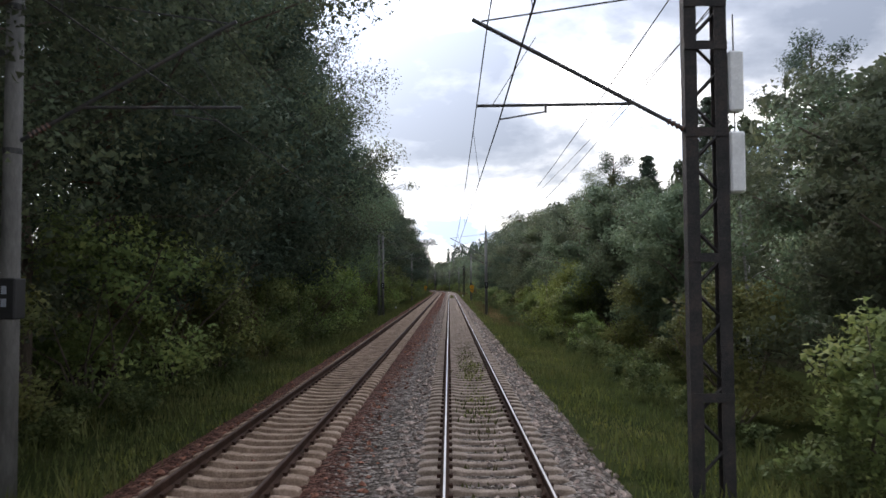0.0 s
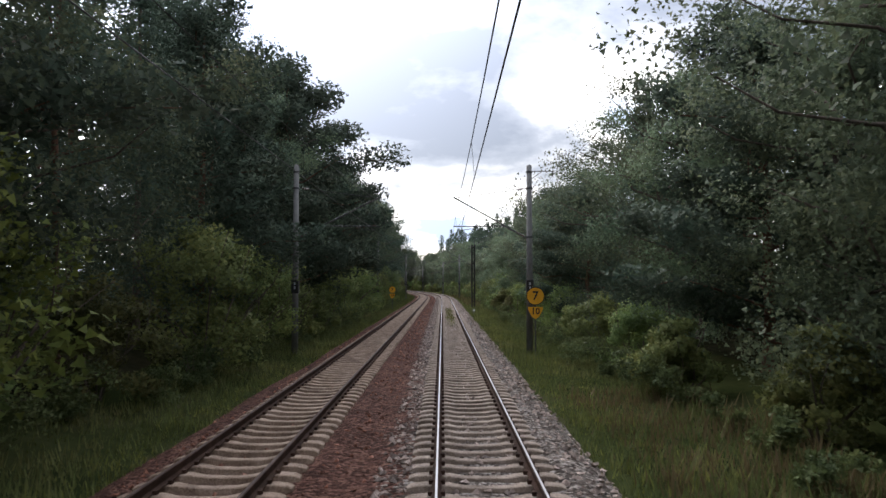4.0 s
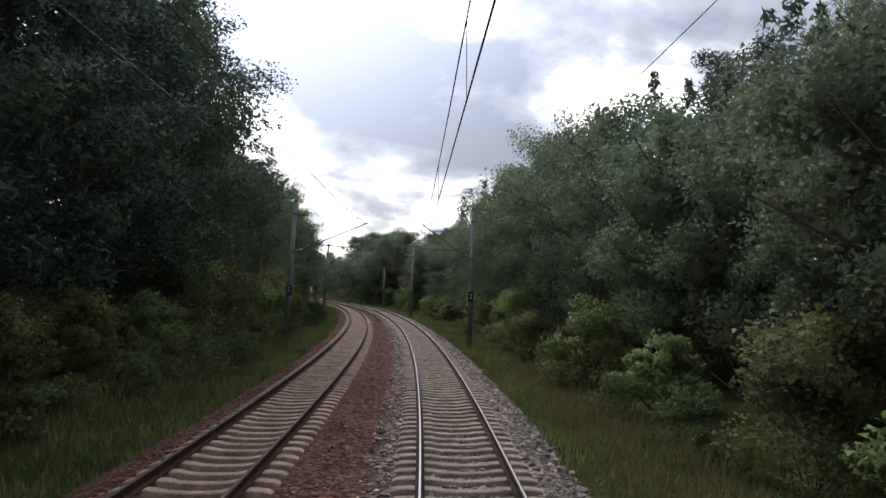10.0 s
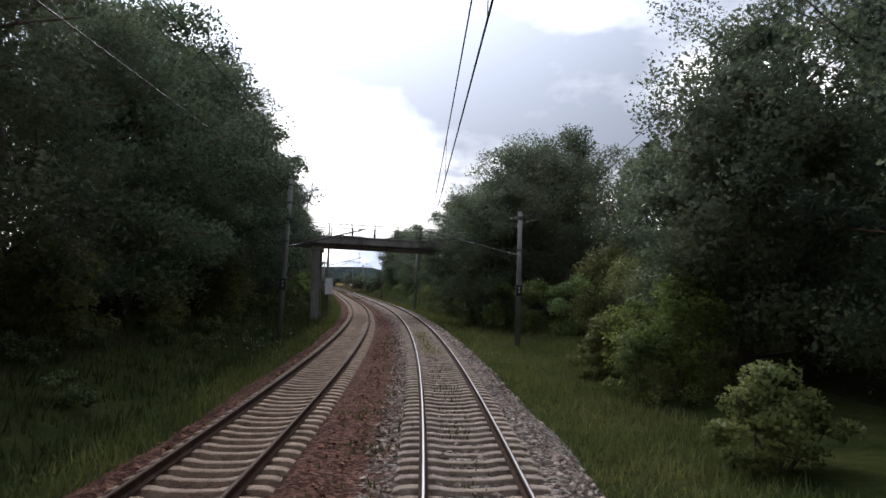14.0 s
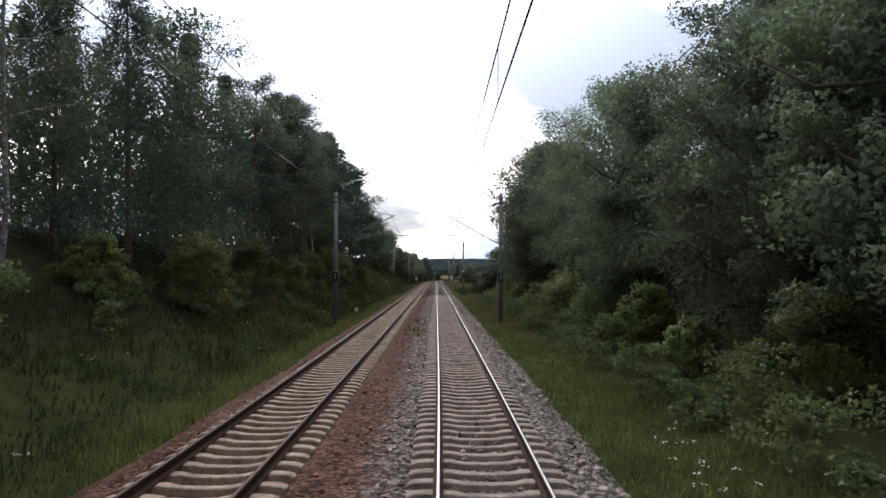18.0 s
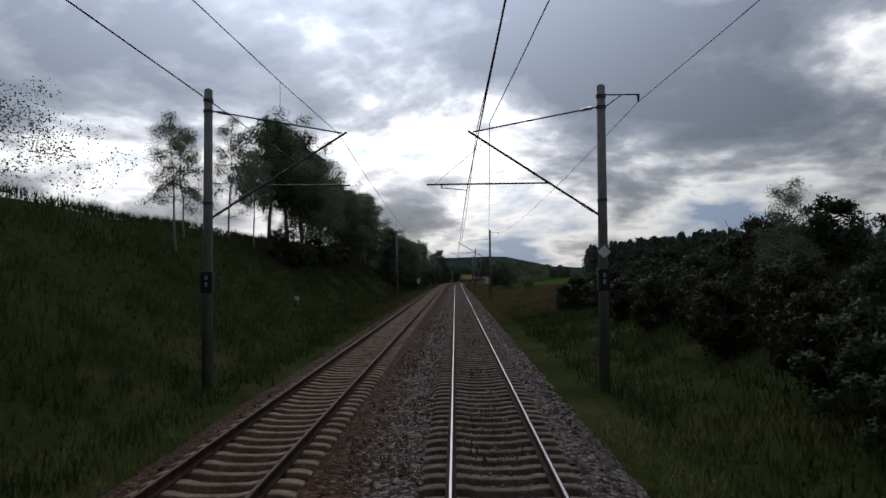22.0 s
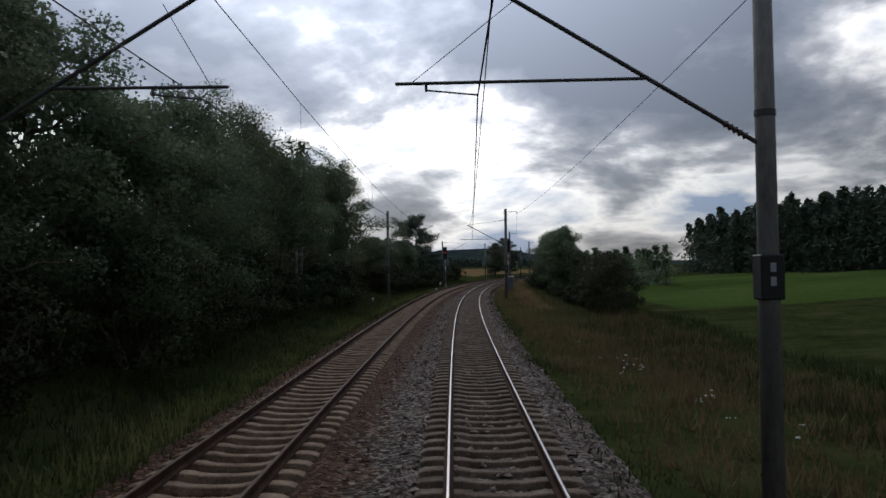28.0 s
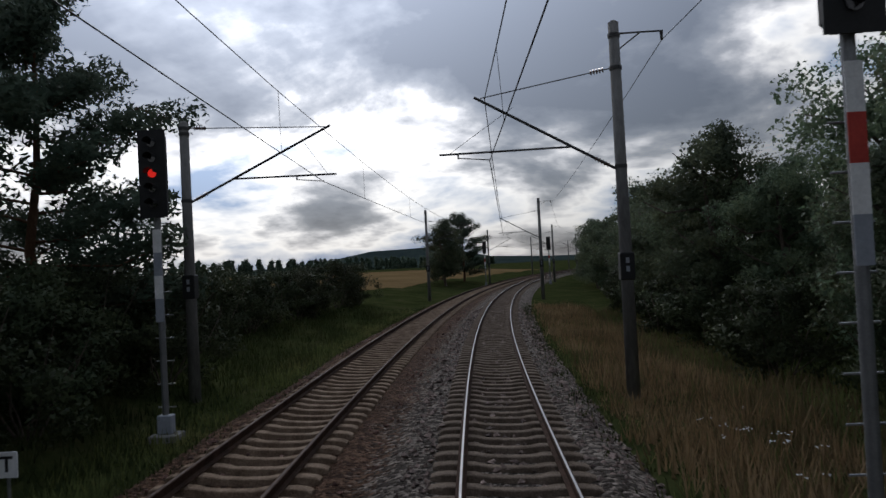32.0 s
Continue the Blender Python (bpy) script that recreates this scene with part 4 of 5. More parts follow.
def make_tree(kind, seed, h):
    """Trunk with limbs, and crown, as two meshes."""
    rng = np.random.default_rng(seed)
    bm = B()
    centres = []
    if kind in ("broad", "broad_high"):
        limb(bm, (0, 0, -0.6), (rng.normal() * 0.4, rng.normal() * 0.4, h * 0.8), 0.2, 0.05, rng, n=8, bend=0.03, steps=4)
        for k in range(18):
            z = h * (0.1 + 0.77 * k / 18) if kind != "broad_high" else h * (0.36 + 0.52 * k / 18)
            ang = k * 2.4 + rng.uniform(-0.4, 0.4)
            f = z / h
            reach = h * (0.27 * math.sin(math.pi * min(1, (f * 0.82 + 0.16))) + 0.04) * rng.uniform(0.75, 1.25)
            e = (math.cos(ang) * reach, math.sin(ang) * reach, z + h * 0.1)
            limb(bm, (0, 0, z * 0.92), e, 0.07, 0.02, rng, n=5)
            for j in range(4):
                q = 0.5 + 0.165 * j
                centres.append(((e[0] * q + rng.normal() * 0.5, e[1] * q + rng.normal() * 0.5, z * 0.92 + (h * 0.1 + z * 0.08) * q + rng.normal() * 0.5), h * rng.uniform(0.05, 0.095)))
        for k in range(5):
            centres.append(((rng.normal() * h * 0.05, rng.normal() * h * 0.05, h * rng.uniform(0.84, 0.97)), h * 0.06))
        v, f, nn = leaf_cloud(centres, 360 if h < 18 else 620, 1.1, 0.105 if h < 18 else 0.112, rng, aspect=0.7)
        # the shaded inside of the crown
        core = [((x * 0.62, y * 0.62, z), r * 1.25) for (x, y, z), r in centres[::2]]
        v2, f2, n2 = leaf_cloud(core, 90, 1.0, 0.2, rng, aspect=0.8)
        f = f + [tuple(q + len(v) for q in g) for g in f2]
        v, nn = v + v2, nn + n2
        leaf, bark = LEAF_OAK, BARK_DARK
    elif kind == "birch":
        limb(bm, (0, 0, -0.6), (rng.normal() * 0.5, rng.normal() * 0.5, h * 0.93), 0.13, 0.03, rng, n=8, bend=0.02, steps=5)
        for k in range(18):
            z = h * (0.3 + 0.62 * k / 18)
            ang = k * 2.4 + rng.uniform(-0.4, 0.4)
            reach = h * 0.15 * (1.25 - z / h) * rng.uniform(0.8, 1.4) + 0.5
            e = (math.cos(ang) * reach, math.sin(ang) * reach, z + h * 0.07)
            limb(bm, (0, 0, z), e, 0.035, 0.01, rng, n=4)
            for j in range(4):
                q = 0.5 + 0.2 * j
                centres.append(((e[0] * q, e[1] * q, z + h * 0.07 * q - j * 0.35 + rng.normal() * 0.3), h * rng.uniform(0.042, 0.068)))
        v, f, nn = leaf_cloud(centres, 260, 1.15, 0.105, rng, droop=0.9, aspect=0.5)
        leaf, bark = LEAF_BIRCH, BARK_BIRCH
    elif kind in ("pine", "pine_full"):
        full = kind == "pine_full"
        limb(bm, (0, 0, -0.6), (rng.normal() * 0.4, rng.normal() * 0.4, h * 0.96), 0.19, 0.04, rng, n=8, bend=0.02, steps=5)
        for k in range(34 if full else 22):
            z = h * (0.12 + 0.85 * k / 34) if full else h * (0.36 + 0.6 * k / 22)
            ang = k * 2.4 + rng.uniform(-0.5, 0.5)
            reach = (h * (0.27 if h > 12 else 0.36) * max(0.12, math.sin(math.pi * (0.18 + 0.78 * z / h))) * rng.uniform(0.6, 1.3) if full else h * 0.17 * (1.28 - z / h) * rng.uniform(0.6, 1.45)) + 0.35
            e = (math.cos(ang) * reach, math.sin(ang) * reach, z + rng.uniform(-0.1, 0.9))
            limb(bm, (0, 0, z - 0.3), e, 0.045, 0.012, rng, n=4)
            for j in range(4 if full else 3):
                q = (0.35 if full else 0.6) + 0.22 * j
                centres.append(((e[0] * q, e[1] * q, z - 0.3 + (e[2] - z + 0.3) * q + 0.15), h * rng.uniform(0.028, 0.045) * (1.35 if full else 1.0)))
        v, f, nn = leaf_cloud(centres, 330 if full else 240, 1.4, 0.165, rng, droop=-0.3, aspect=0.4 if full else 0.32)
        v = [(x, y, z + 0.25 * ((x * x + y * y) ** 0.5 * 0.02)) for x, y, z in v]
        leaf, bark = LEAF_PINE, BARK_PINE
    elif kind == "spruce":
        limb(bm, (0, 0, -0.6), (0, 0, h * 0.98), 0.17, 0.02, rng, n=8, bend=0.0, steps=3)
        for k in range(26):
            z = h * (0.1 + 0.88 * k / 26)
            for j in range(4):
                ang = k * 1.3 + j * 1.57 + rng.uniform(-0.3, 0.3)
                reach = (h - z) * 0.24 * rng.uniform(0.75, 1.2) + 0.15
                for q in (0.4, 0.7, 1.0):
                    centres.append(((math.cos(ang) * reach * q, math.sin(ang) * reach * q, z - reach * 0.3 * q), 0.22 + reach * 0.12))
        v, f, nn = leaf_cloud(centres, 90, 1.25, 0.14, rng, droop=0.5, aspect=0.38)
        leaf, bark = LEAF_PINE, BARK_DARK
    else:
        r = h * 0.55
        for k in range(7):
            ang = k * 0.9 + rng.uniform(-0.3, 0.3)
            e = (math.cos(ang) * r * rng.uniform(0.5, 1), math.sin(ang) * r * rng.uniform(0.5, 1), h * rng.uniform(0.5, 0.9))
            limb(bm, (0, 0, -0.3), e, 0.035, 0.01, rng, n=4)
        for k in range(46):
            ang, q = rng.uniform(0, 6.28), rng.random() ** 0.5
            zz = rng.uniform(0.02, 1.0)
            w = r * math.sin(math.pi * (0.22 + 0.7 * zz)) * rng.uniform(0.75, 1.15)
            centres.append(((math.cos(ang) * w * q, math.sin(ang) * w * q, h * (0.05 + 0.86 * zz)), h * rng.uniform(0.08, 0.15)))
        v, f, nn = leaf_cloud(centres, 170, 1.15, 0.075 + 0.007 * h, rng, aspect=0.7)
        leaf, bark = {"thorn": LEAF_THORN_BACKLIT, "fresh": LEAF_FRESH}.get(kind, LEAF_BUSH), BARK_DARK
    trunk = mesh_of(bm, "trunk", bark, True)
    crown = raw_mesh("crown", v, f, leaf)
    crown.normals_split_custom_set_from_vertices(nn)
    return trunk, crown


TREES = {
    "broad": [make_tree("broad", 21 + k, h) for k, h in enumerate((9, 13, 15, 22))],
    "birch": [make_tree("birch", 41 + k, h) for k, h in enumerate((14, 17))],
    "pine": [make_tree("pine", 51 + k, h) for k, h in enumerate((15, 18, 12))],
    "pine_full": [make_tree("pine_full", 56, 14), make_tree("pine_full", 57, 10)],
    "spruce": [make_tree("spruce", 61 + k, h) for k, h in enumerate((13, 17))],
    "bush": [make_tree("bush", 71 + k, h) for k, h in enumerate((2.2, 3.4, 4.6))],
    "thorn": [make_tree("thorn", 81 + k, h) for k, h in enumerate((2.2, 3.4, 4.6))],
    "fresh": [make_tree("fresh", 88 + k, h) for k, h in enumerate((3.4, 5.0))],
    "broad_high": [make_tree("broad_high", 85 + k, h) for k, h in enumerate((10, 11.5))],
}
TREE_H = {"broad": (9, 13, 15, 22), "birch": (14, 17), "pine": (15, 18, 12), "pine_full": (14, 10), "spruce": (13, 17), "bush": (2.2, 3.4, 4.6), "thorn": (2.2, 3.4, 4.6), "fresh": (3.4, 5.0), "broad_high": (10, 11.5)}
TREE_WORDS = {
    "broad": ("broadleaf_tree", "dense dark green broadleaf tree at the forest edge", "tree"),
    "birch": ("birch_tree", "slender birch with pale trunk and drooping foliage", "tree"),
    "pine": ("pine_tree", "tall pine with reddish bare trunk and ragged crown", "tree"),
    "pine_full": ("pine_tree", "broad pine with dark needled boughs almost to the ground", "tree"),
    "spruce": ("spruce_tree", "dark conical spruce among the other trees", "tree"),
    "fresh": ("bush", "bright yellow-green young bush at the forest edge", "bush"),
    "thorn": ("bush", "dense thorn bush in the lineside hedge, backlit shade in its leaf colour", "bush"),
    "broad_high": ("broadleaf_tree", "broadleaf tree with bare lower trunk on the cutting edge", "tree"),
    "bush": ("bush", "leafy green bush on the grassy verge", "bush"),
}
TRNG = random.Random(99)


def plant(kind, s, u, h=None, which=None, dz=0.0):
    k = which
    if k is None:
        near = sorted(range(len(TREES[kind])), key=lambda j: abs(TREE_H[kind][j] - (h or 0) * TRNG.uniform(0.85, 1.18)))
        k = near[0] if h else TRNG.randrange(len(TREES[kind]))
    trunk, crown = TREES[kind][k]
    name, label, cat = TREE_WORDS[kind]
    scale = (h / TREE_H[kind][k]) if h else TRNG.uniform(0.85, 1.15)
    m = Matrix.Translation(at(s, u, ground_z(s, u) - 0.05 + dz)) @ Matrix.Rotation(TRNG.uniform(0, 6.28), 4, "Z") @ Matrix.Rotation(TRNG.uniform(-0.04, 0.04), 4, "X") @ Matrix.Scale(scale, 4)
    ob = new(name)
    ob.matrix_world = m
    tagged(ob, label, cat, {"bush": "bushes beside the line", "thorn": "bushes beside the line", "fresh": "bushes beside the line"}.get(kind, "trees beside the line"))
    t, c = new("trunk" if kind not in ("bush", "thorn", "fresh") else "stem", trunk), new("crown", crown)
    t.parent = c.parent = ob
    return ob


def pick(mix):
    r = TRNG.random() * sum(w for _, w in mix)
    for k, w in mix:
        r -= w
        if r <= 0:
            return k
    return mix[-1][0]


def wood(s0, s1, u, step, mix, hs=(11, 16), jitter=1.0):
    TRNG.seed(f"{s0} {s1} {u} {step}")
    s = s0
    while s < s1:
        plant(pick(mix), s, u + TRNG.uniform(-jitter, jitter), TRNG.uniform(*hs))
        s += step * TRNG.uniform(0.7, 1.3)


def bushes(s0, s1, u, step, hs=(2, 4), jitter=0.8, kind="bush"):
    TRNG.seed(f"{s0} {s1} {u} {step}")
    s = s0
    while s < s1:
        plant(kind, s, u + TRNG.uniform(-jitter, jitter), TRNG.uniform(*hs))
        s += step * TRNG.uniform(0.7, 1.3)


def undergrowth(label, rows, seed):
    """Low scrub too dense to tell apart: rows of (s0, s1, u, step, lowest, highest, spread)."""
    rng = np.random.default_rng(seed)
    verts, faces = [], []
    for s0, s1, u, step, h0, h1, spread in rows:
        for s in np.arange(s0, s1, step):
            sx, ux, h = s + rng.uniform(-0.5, 0.5) * step, u + rng.uniform(-spread, spread), rng.uniform(h0, h1)
            base = np.array(at(sx, ux, ground_z(sx, ux)))
            clumps = []
            for _ in range(11):
                a, q, f = rng.uniform(0, 6.28), rng.random() ** 0.5 * h * 0.6, rng.random()
                clumps.append((tuple(base + np.array([math.cos(a) * q, math.sin(a) * q, h * (0.1 + 0.8 * f)])), h * rng.uniform(0.13, 0.24)))
            v, f, _ = leaf_cloud(clumps, 95, 1.2, 0.085, rng, aspect=0.65)
            k = len(verts)
            verts += v
            faces += [(a + k, b + k, c + k) for a, b, c in f]
    return tagged(new("undergrowth", raw_mesh("undergrowth", verts, faces, LEAF_SCRUB)), label, "scrub", kind="stuff")


MIXED = [("broad", 5), ("birch", 1), ("pine", 1), ("pine_full", 0.5), ("spruce", 0.7)]
# the wood along the left of the line
wood(6, 60, -12.2, 4.8, [("broad", 4), ("pine_full", 1)], (18, 22))
wood(60, 95, -12.4, 4.6, [("broad", 3), ("pine_full", 2), ("spruce", 1)], (16, 19))
wood(95, 130, -12.5, 4.8, [("broad", 2), ("pine_full", 3), ("spruce", 1)], (15.5, 18.5))
wood(130, 255, -12.5, 4.8, [("broad", 2), ("pine", 1), ("pine_full", 4), ("spruce", 1)], (14, 18))
wood(8, 260, -17.5, 9, [("pine", 2), ("spruce", 1)], (17, 21))
undergrowth("low leafy scrub and brambles at the foot of the wood", [(0, 330, -9.2, 2.2, 0.8, 2.0, 0.7), (4, 330, 5.7, 2.6, 0.6, 1.6, 0.6), (330, 440, -10.5, 3.5, 0.6, 1.4, 1.2), (0, 436, -15.2, 2.8, 3.0, 5.0, 1.0), (14, 398, 12.6, 3.0, 2.6, 4.4, 1.0)], 17)
bushes(0, 260, -10.0, 5.6, (3, 6))
wood(255, 310, -13, 5.2, [("broad", 2), ("pine", 1), ("pine_full", 2)], (15, 18))
wood(310, 440, -13, 5.0, MIXED, (11, 14.5))
wood(402, 430, -12.4, 4.6, [("broad", 2), ("pine_full", 1)], (12.5, 14.5))
wood(255, 440, -18.5, 11, [("pine", 2), ("birch", 1)], (15, 18))
bushes(255, 330, -10.2, 6, (2.5, 5))
bushes(330, 434, -12.0, 7.5, (2, 4.5))
wood(545, 573, -14.6, 3.6, [("birch", 2), ("pine", 3)], (15, 18))
bushes(568, 584, -14.5, 3.6, (2, 4))
undergrowth("low scrub along the cutting foot", [(450, 576, 5.6, 2.0, 0.8, 2.0, 0.6), (455, 575, -11.5, 3.0, 0.6, 1.6, 1.5), (478, 574, -17.2, 2.4, 4.0, 7.0, 1.0), (574, 590, -17.2, 2.4, 3.0, 4.5, 1.0), (590, 616, -17.0, 2.6, 3.0, 4.5, 1.0)], 18)
wood(452, 576, -15.5, 5.2, MIXED, (12, 16))
bushes(452, 575, -12.6, 8, (1.8, 4))
# the wood along the right
wood(16, 44, 9.8, 5.0, [("broad", 3), ("birch", 1)], (7.5, 9.5))
wood(44, 75, 9.8, 5.2, MIXED, (9, 11.5))
wood(75, 215, 9.8, 5.0, [("broad", 5), ("birch", 1), ("pine_full", 1.2), ("spruce", 0.8)], (10, 14))
wood(215, 268, 9.8, 5.0, [("broad", 3), ("spruce", 1)], (7.5, 10))
wood(268, 298, 9.8, 5.2, MIXED, (9.5, 11.5))
wood(304, 338, 9.4, 4.4, [("broad", 1)], (12.5, 15), 0.6)
plant("spruce", 238, 12.5, 15)
wood(222, 268, 12.5, 8, [("birch", 2), ("pine", 1)], (10.5, 13))
wood(339, 362, 10.2, 5.0, MIXED, (12, 14))
wood(364, 405, 10.4, 5.4, MIXED, (9, 12))
wood(20, 398, 15, 11, [("pine", 1), ("spruce", 1), ("birch", 1)], (12, 16))
bushes(12, 400, 6.9, 6.6, (2, 4.2))
for s_, u_, h_ in ((425, 11, 13), (429.5, 9.2, 14.5), (434, 8.6, 15.5), (437, 12, 16.5), (432, 14, 16)):
    plant("broad", s_, u_, h_)
for s_, u_, h_ in ((404, 9.5, 4.5), (409, 10.5, 5), (414, 11, 5.5), (418, 9.8, 4), (423, 8.4, 4), (428, 7.0, 4.5), (433, 6.4, 5), (437, 6.0, 4.5)):
    plant("bush", s_, u_, h_)
for s_, u_, h_ in ((429, 7.0, 12), (433.5, 6.0, 12.5), (437.5, 5.4, 12)):
    plant("broad", s_, u_, h_, 1)
for s_, u_, h_ in ((404, 13.2, 11), (411, 13.8, 11.5), (418, 14.2, 12)):
    plant("broad", s_, u_, h_)
plant("broad", 391, 12.6, 14)
plant("broad", 398.5, 11.6, 14.5)
plant("pine", 411, 17, 12)
plant("pine", 405, 19, 12)
wood(448, 512, 9.8, 5.0, [("broad", 4), ("birch", 1), ("pine_full", 0.6)], (10, 13))
wood(450, 516, 18, 5.6, [("broad", 3), ("pine_full", 2), ("pine", 1)], (17, 19.5))
wood(514, 556, 9.6, 4.6, [("broad", 4), ("birch", 0.6)], (12.5, 15))
bushes(450, 536, 7.2, 6, (1.8, 3.6))
bushes(536, 562, 7.6, 3.0, (1.8, 3.4))
bushes(580, 600, 6.6, 2.4, (2.0, 3.0), kind="thorn")
bushes(581, 591, 7.8, 2.6, (2.4, 3.4), kind="thorn")
wood(540, 565, 9.4, 4.2, [("broad", 3)], (9, 12), 0.5)
for s_, u_, h_ in ((44, 7.6, 4.2), (47.5, 6.8, 4.6), (51, 8.2, 5.2), (55, 7.0, 3.6), (72, 8.2, 4), (203, 8.4, 5), (207, 7.6, 4.2), (212, 8.8, 5.5), (62, -10.4, 6), (84, -10.8, 7.5), (90, -10.2, 5.5), (108, -10.6, 6.5), (113, -10.0, 5), (118, -11.0, 7.5), (395, 7.6, 4), (356, 7.2, 3.6)):
    plant("fresh", s_, u_, h_)
# the cutting
plant("pine_full", 587, -13.0, 15.5, 0)
plant("bush", 590, -12.2, 2.5)
plant("pine_full", 573, -15.6, 15.5, 1)
plant("pine_full", 597, -15.8, 11.5, 1)
plant("birch", 623, -15.6, 7.6)
plant("birch", 627, -16.6, 7)
plant("birch", 637, -17, 9)
plant("birch", 641, -16.2, 8)
wood(648, 725, -16.5, 4.0, [("birch", 1.6), ("broad_high", 1.2), ("broad", 1.6)], (9.5, 12))
bushes(645, 682, -15.0, 4.2, (2.0, 3.4), 0.8, "thorn")
wood(700, 735, -21, 9, [("birch", 2), ("pine", 1)], (9, 11))
wood(725, 776, -12.2, 4.4, [("broad", 3), ("birch", 0.7)], (8.5, 10.5))
wood(776, 803, -12.0, 4.4, [("birch", 1), ("broad_high", 1)], (10.5, 12.2), 0.6)
undergrowth("dense dark thicket behind the thorn hedge", [(774, 822, -14.6, 2.2, 4.2, 6.2, 0.8)], 20)
for s_, u_, h_ in ((803, -12.6, 12), (807.5, -11.8, 13.5), (811, -13, 12.5), (814.5, -12.2, 13)):
    plant("birch", s_, u_, h_)
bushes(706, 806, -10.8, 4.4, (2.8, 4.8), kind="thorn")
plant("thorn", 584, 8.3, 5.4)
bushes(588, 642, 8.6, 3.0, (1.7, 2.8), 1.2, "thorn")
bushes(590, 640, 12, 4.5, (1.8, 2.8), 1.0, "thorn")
plant("thorn", 610, 10.6, 3.2)
plant("birch", 606.5, 9.6, 4.6)
undergrowth("dark rough hedge between the verge and the meadow", [(655, 790, 38, 2.4, 1.4, 2.6, 1.5), (660, 780, 42, 2.6, 1.6, 3.0, 1.5)], 19)
# verge bushes and the thicket before the signals
for s_, u_, h_ in ((799, 11.0, 4.2), (803, 11.4, 4.8), (807, 11.8, 5.0), (811, 12.2, 5.2)):
    plant("thorn", s_, u_, h_)
plant("bush", 748, 15, 3.2)
bushes(800, 836, 9.6, 2.6, (1.0, 1.8), kind="thorn")
bushes(808, 838, 13, 3.0, (1.2, 2.0), kind="thorn")
plant("thorn", 834, 10.5, 6.2)
plant("thorn", 837, 12.5, 5.5)
plant("broad", 842.5, 10.8, 8.6)
wood(832, 864, -13.0, 3.6, [("broad", 2)], (6.5, 7.5))
plant("birch", 861, -14.6, 11.2)
plant("pine_full", 869, -13.2, 11.2, 1)
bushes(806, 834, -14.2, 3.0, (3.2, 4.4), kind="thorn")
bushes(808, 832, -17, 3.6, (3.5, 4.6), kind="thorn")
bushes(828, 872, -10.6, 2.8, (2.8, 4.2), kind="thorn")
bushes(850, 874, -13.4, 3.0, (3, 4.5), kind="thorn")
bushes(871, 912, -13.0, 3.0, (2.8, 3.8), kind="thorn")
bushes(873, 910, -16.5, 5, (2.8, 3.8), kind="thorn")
wood(854, 870, 10.6, 3.6, [("broad", 1)], (8.6, 10), 0.5)
wood(870, 880, 10.5, 4.4, [("broad", 1)], (5.6, 7))
wood(880, 905, 10.5, 4.6, [("broad", 1)], (7, 9))
bushes(848, 905, 8.4, 4.2, (2.5, 4), kind="thorn")
plant("broad", 957, -12, 10)
plant("pine_full", 972, -12, 11)
plant("broad", 964, -13.5, 8)
wood(905, 1060, 10, 6.5, [("broad", 1)], (6, 9))


# ---- far woods ----
def far_wood(name, label, edge, rows, gap, hs, seed, mat=None, low=0.0, leaves=210, width=0.22, leaf=0.95):
    """Dark pines standing as one stand behind an edge line given as (s, u)."""
    rng = np.random.default_rng(seed)
    verts, faces = [], []
    es, eu = [e[0] for e in edge], [e[1] for e in edge]
    n = int((es[-1] - es[0]) / gap)
    for r in range(rows):
        for i in range(n):
            s = es[0] + (i + rng.uniform(0, 1)) * gap
            u = float(np.interp(s, es, eu)) + (r * 5.5 + rng.uniform(-1.5, 1.5)) * (1 if eu[0] > 0 else -1)
            p = at(s, u, ground_z(s, min(u, 190.0)) + (far_z(*at(s, u).xy, u) if u > 90 else 0) - 0.5)
            h = rng.uniform(*hs)
            k = len(verts)
            x, y, z0 = p
            verts += [(x + 0.15, y, z0), (x - 0.1, y + 0.12, z0), (x - 0.1, y - 0.12, z0), (x, y, z0 + h * 0.8)]
            faces += [(k, k + 1, k + 3), (k + 1, k + 2, k + 3), (k + 2, k, k + 3)]
            f = rng.random(leaves) ** 0.8
            w = (width * h * (1 - f) ** 0.7 + 0.25) * rng.random(leaves) ** 0.5 * (0.8 + 0.35 * np.sin(f * 19 + i))
            a = rng.uniform(0, 6.28, leaves)
            c = np.stack([x + np.cos(a) * w, y + np.sin(a) * w, z0 + h * (low + (1 - low) * f)], 1)
            d1, d2 = rng.normal(size=(leaves, 3)) * leaf * 0.6, rng.normal(size=(leaves, 3)) * leaf * np.array([0.5, 0.5, 0.25])
            k = len(verts)
            verts += np.stack([c - d1, c + d2, c + d1], 1).reshape(-1, 3).tolist()
            faces += (np.arange(3 * leaves).reshape(-1, 3) + k).tolist()
    return tagged(new(name, raw_mesh(name, verts, faces, mat or LEAF_PINE)), label, "forest", kind="stuff")


far_wood("far_forest", "dark conifer forest on the rise beyond the meadow", [(560, 150), (640, 112), (700, 96), (770, 84), (815, 76)], 6, 2.6, (11.5, 14), 5, None, 0.0, 520, 0.25, 0.62)
far_wood("far_forest", "dark conifer forest above the green meadow", [(812, 76), (850, 64), (905, 46), (955, 42)], 5, 2.4, (11, 14.5), 15, None, 0.0, 800, 0.32, 0.55)
far_wood("far_forest", "tall dark conifers on the rise outside the curve", [(285, 24), (350, 22), (420, 22)], 3, 3.6, (19, 24), 16, None, 0.1, 700, 0.2, 0.42)
far_wood("far_forest", "dark conifers beside the road behind the curve", [(402, 20), (438, 19)], 2, 3.0, (13, 15.5), 20, None, 0.1, 700, 0.2, 0.42)
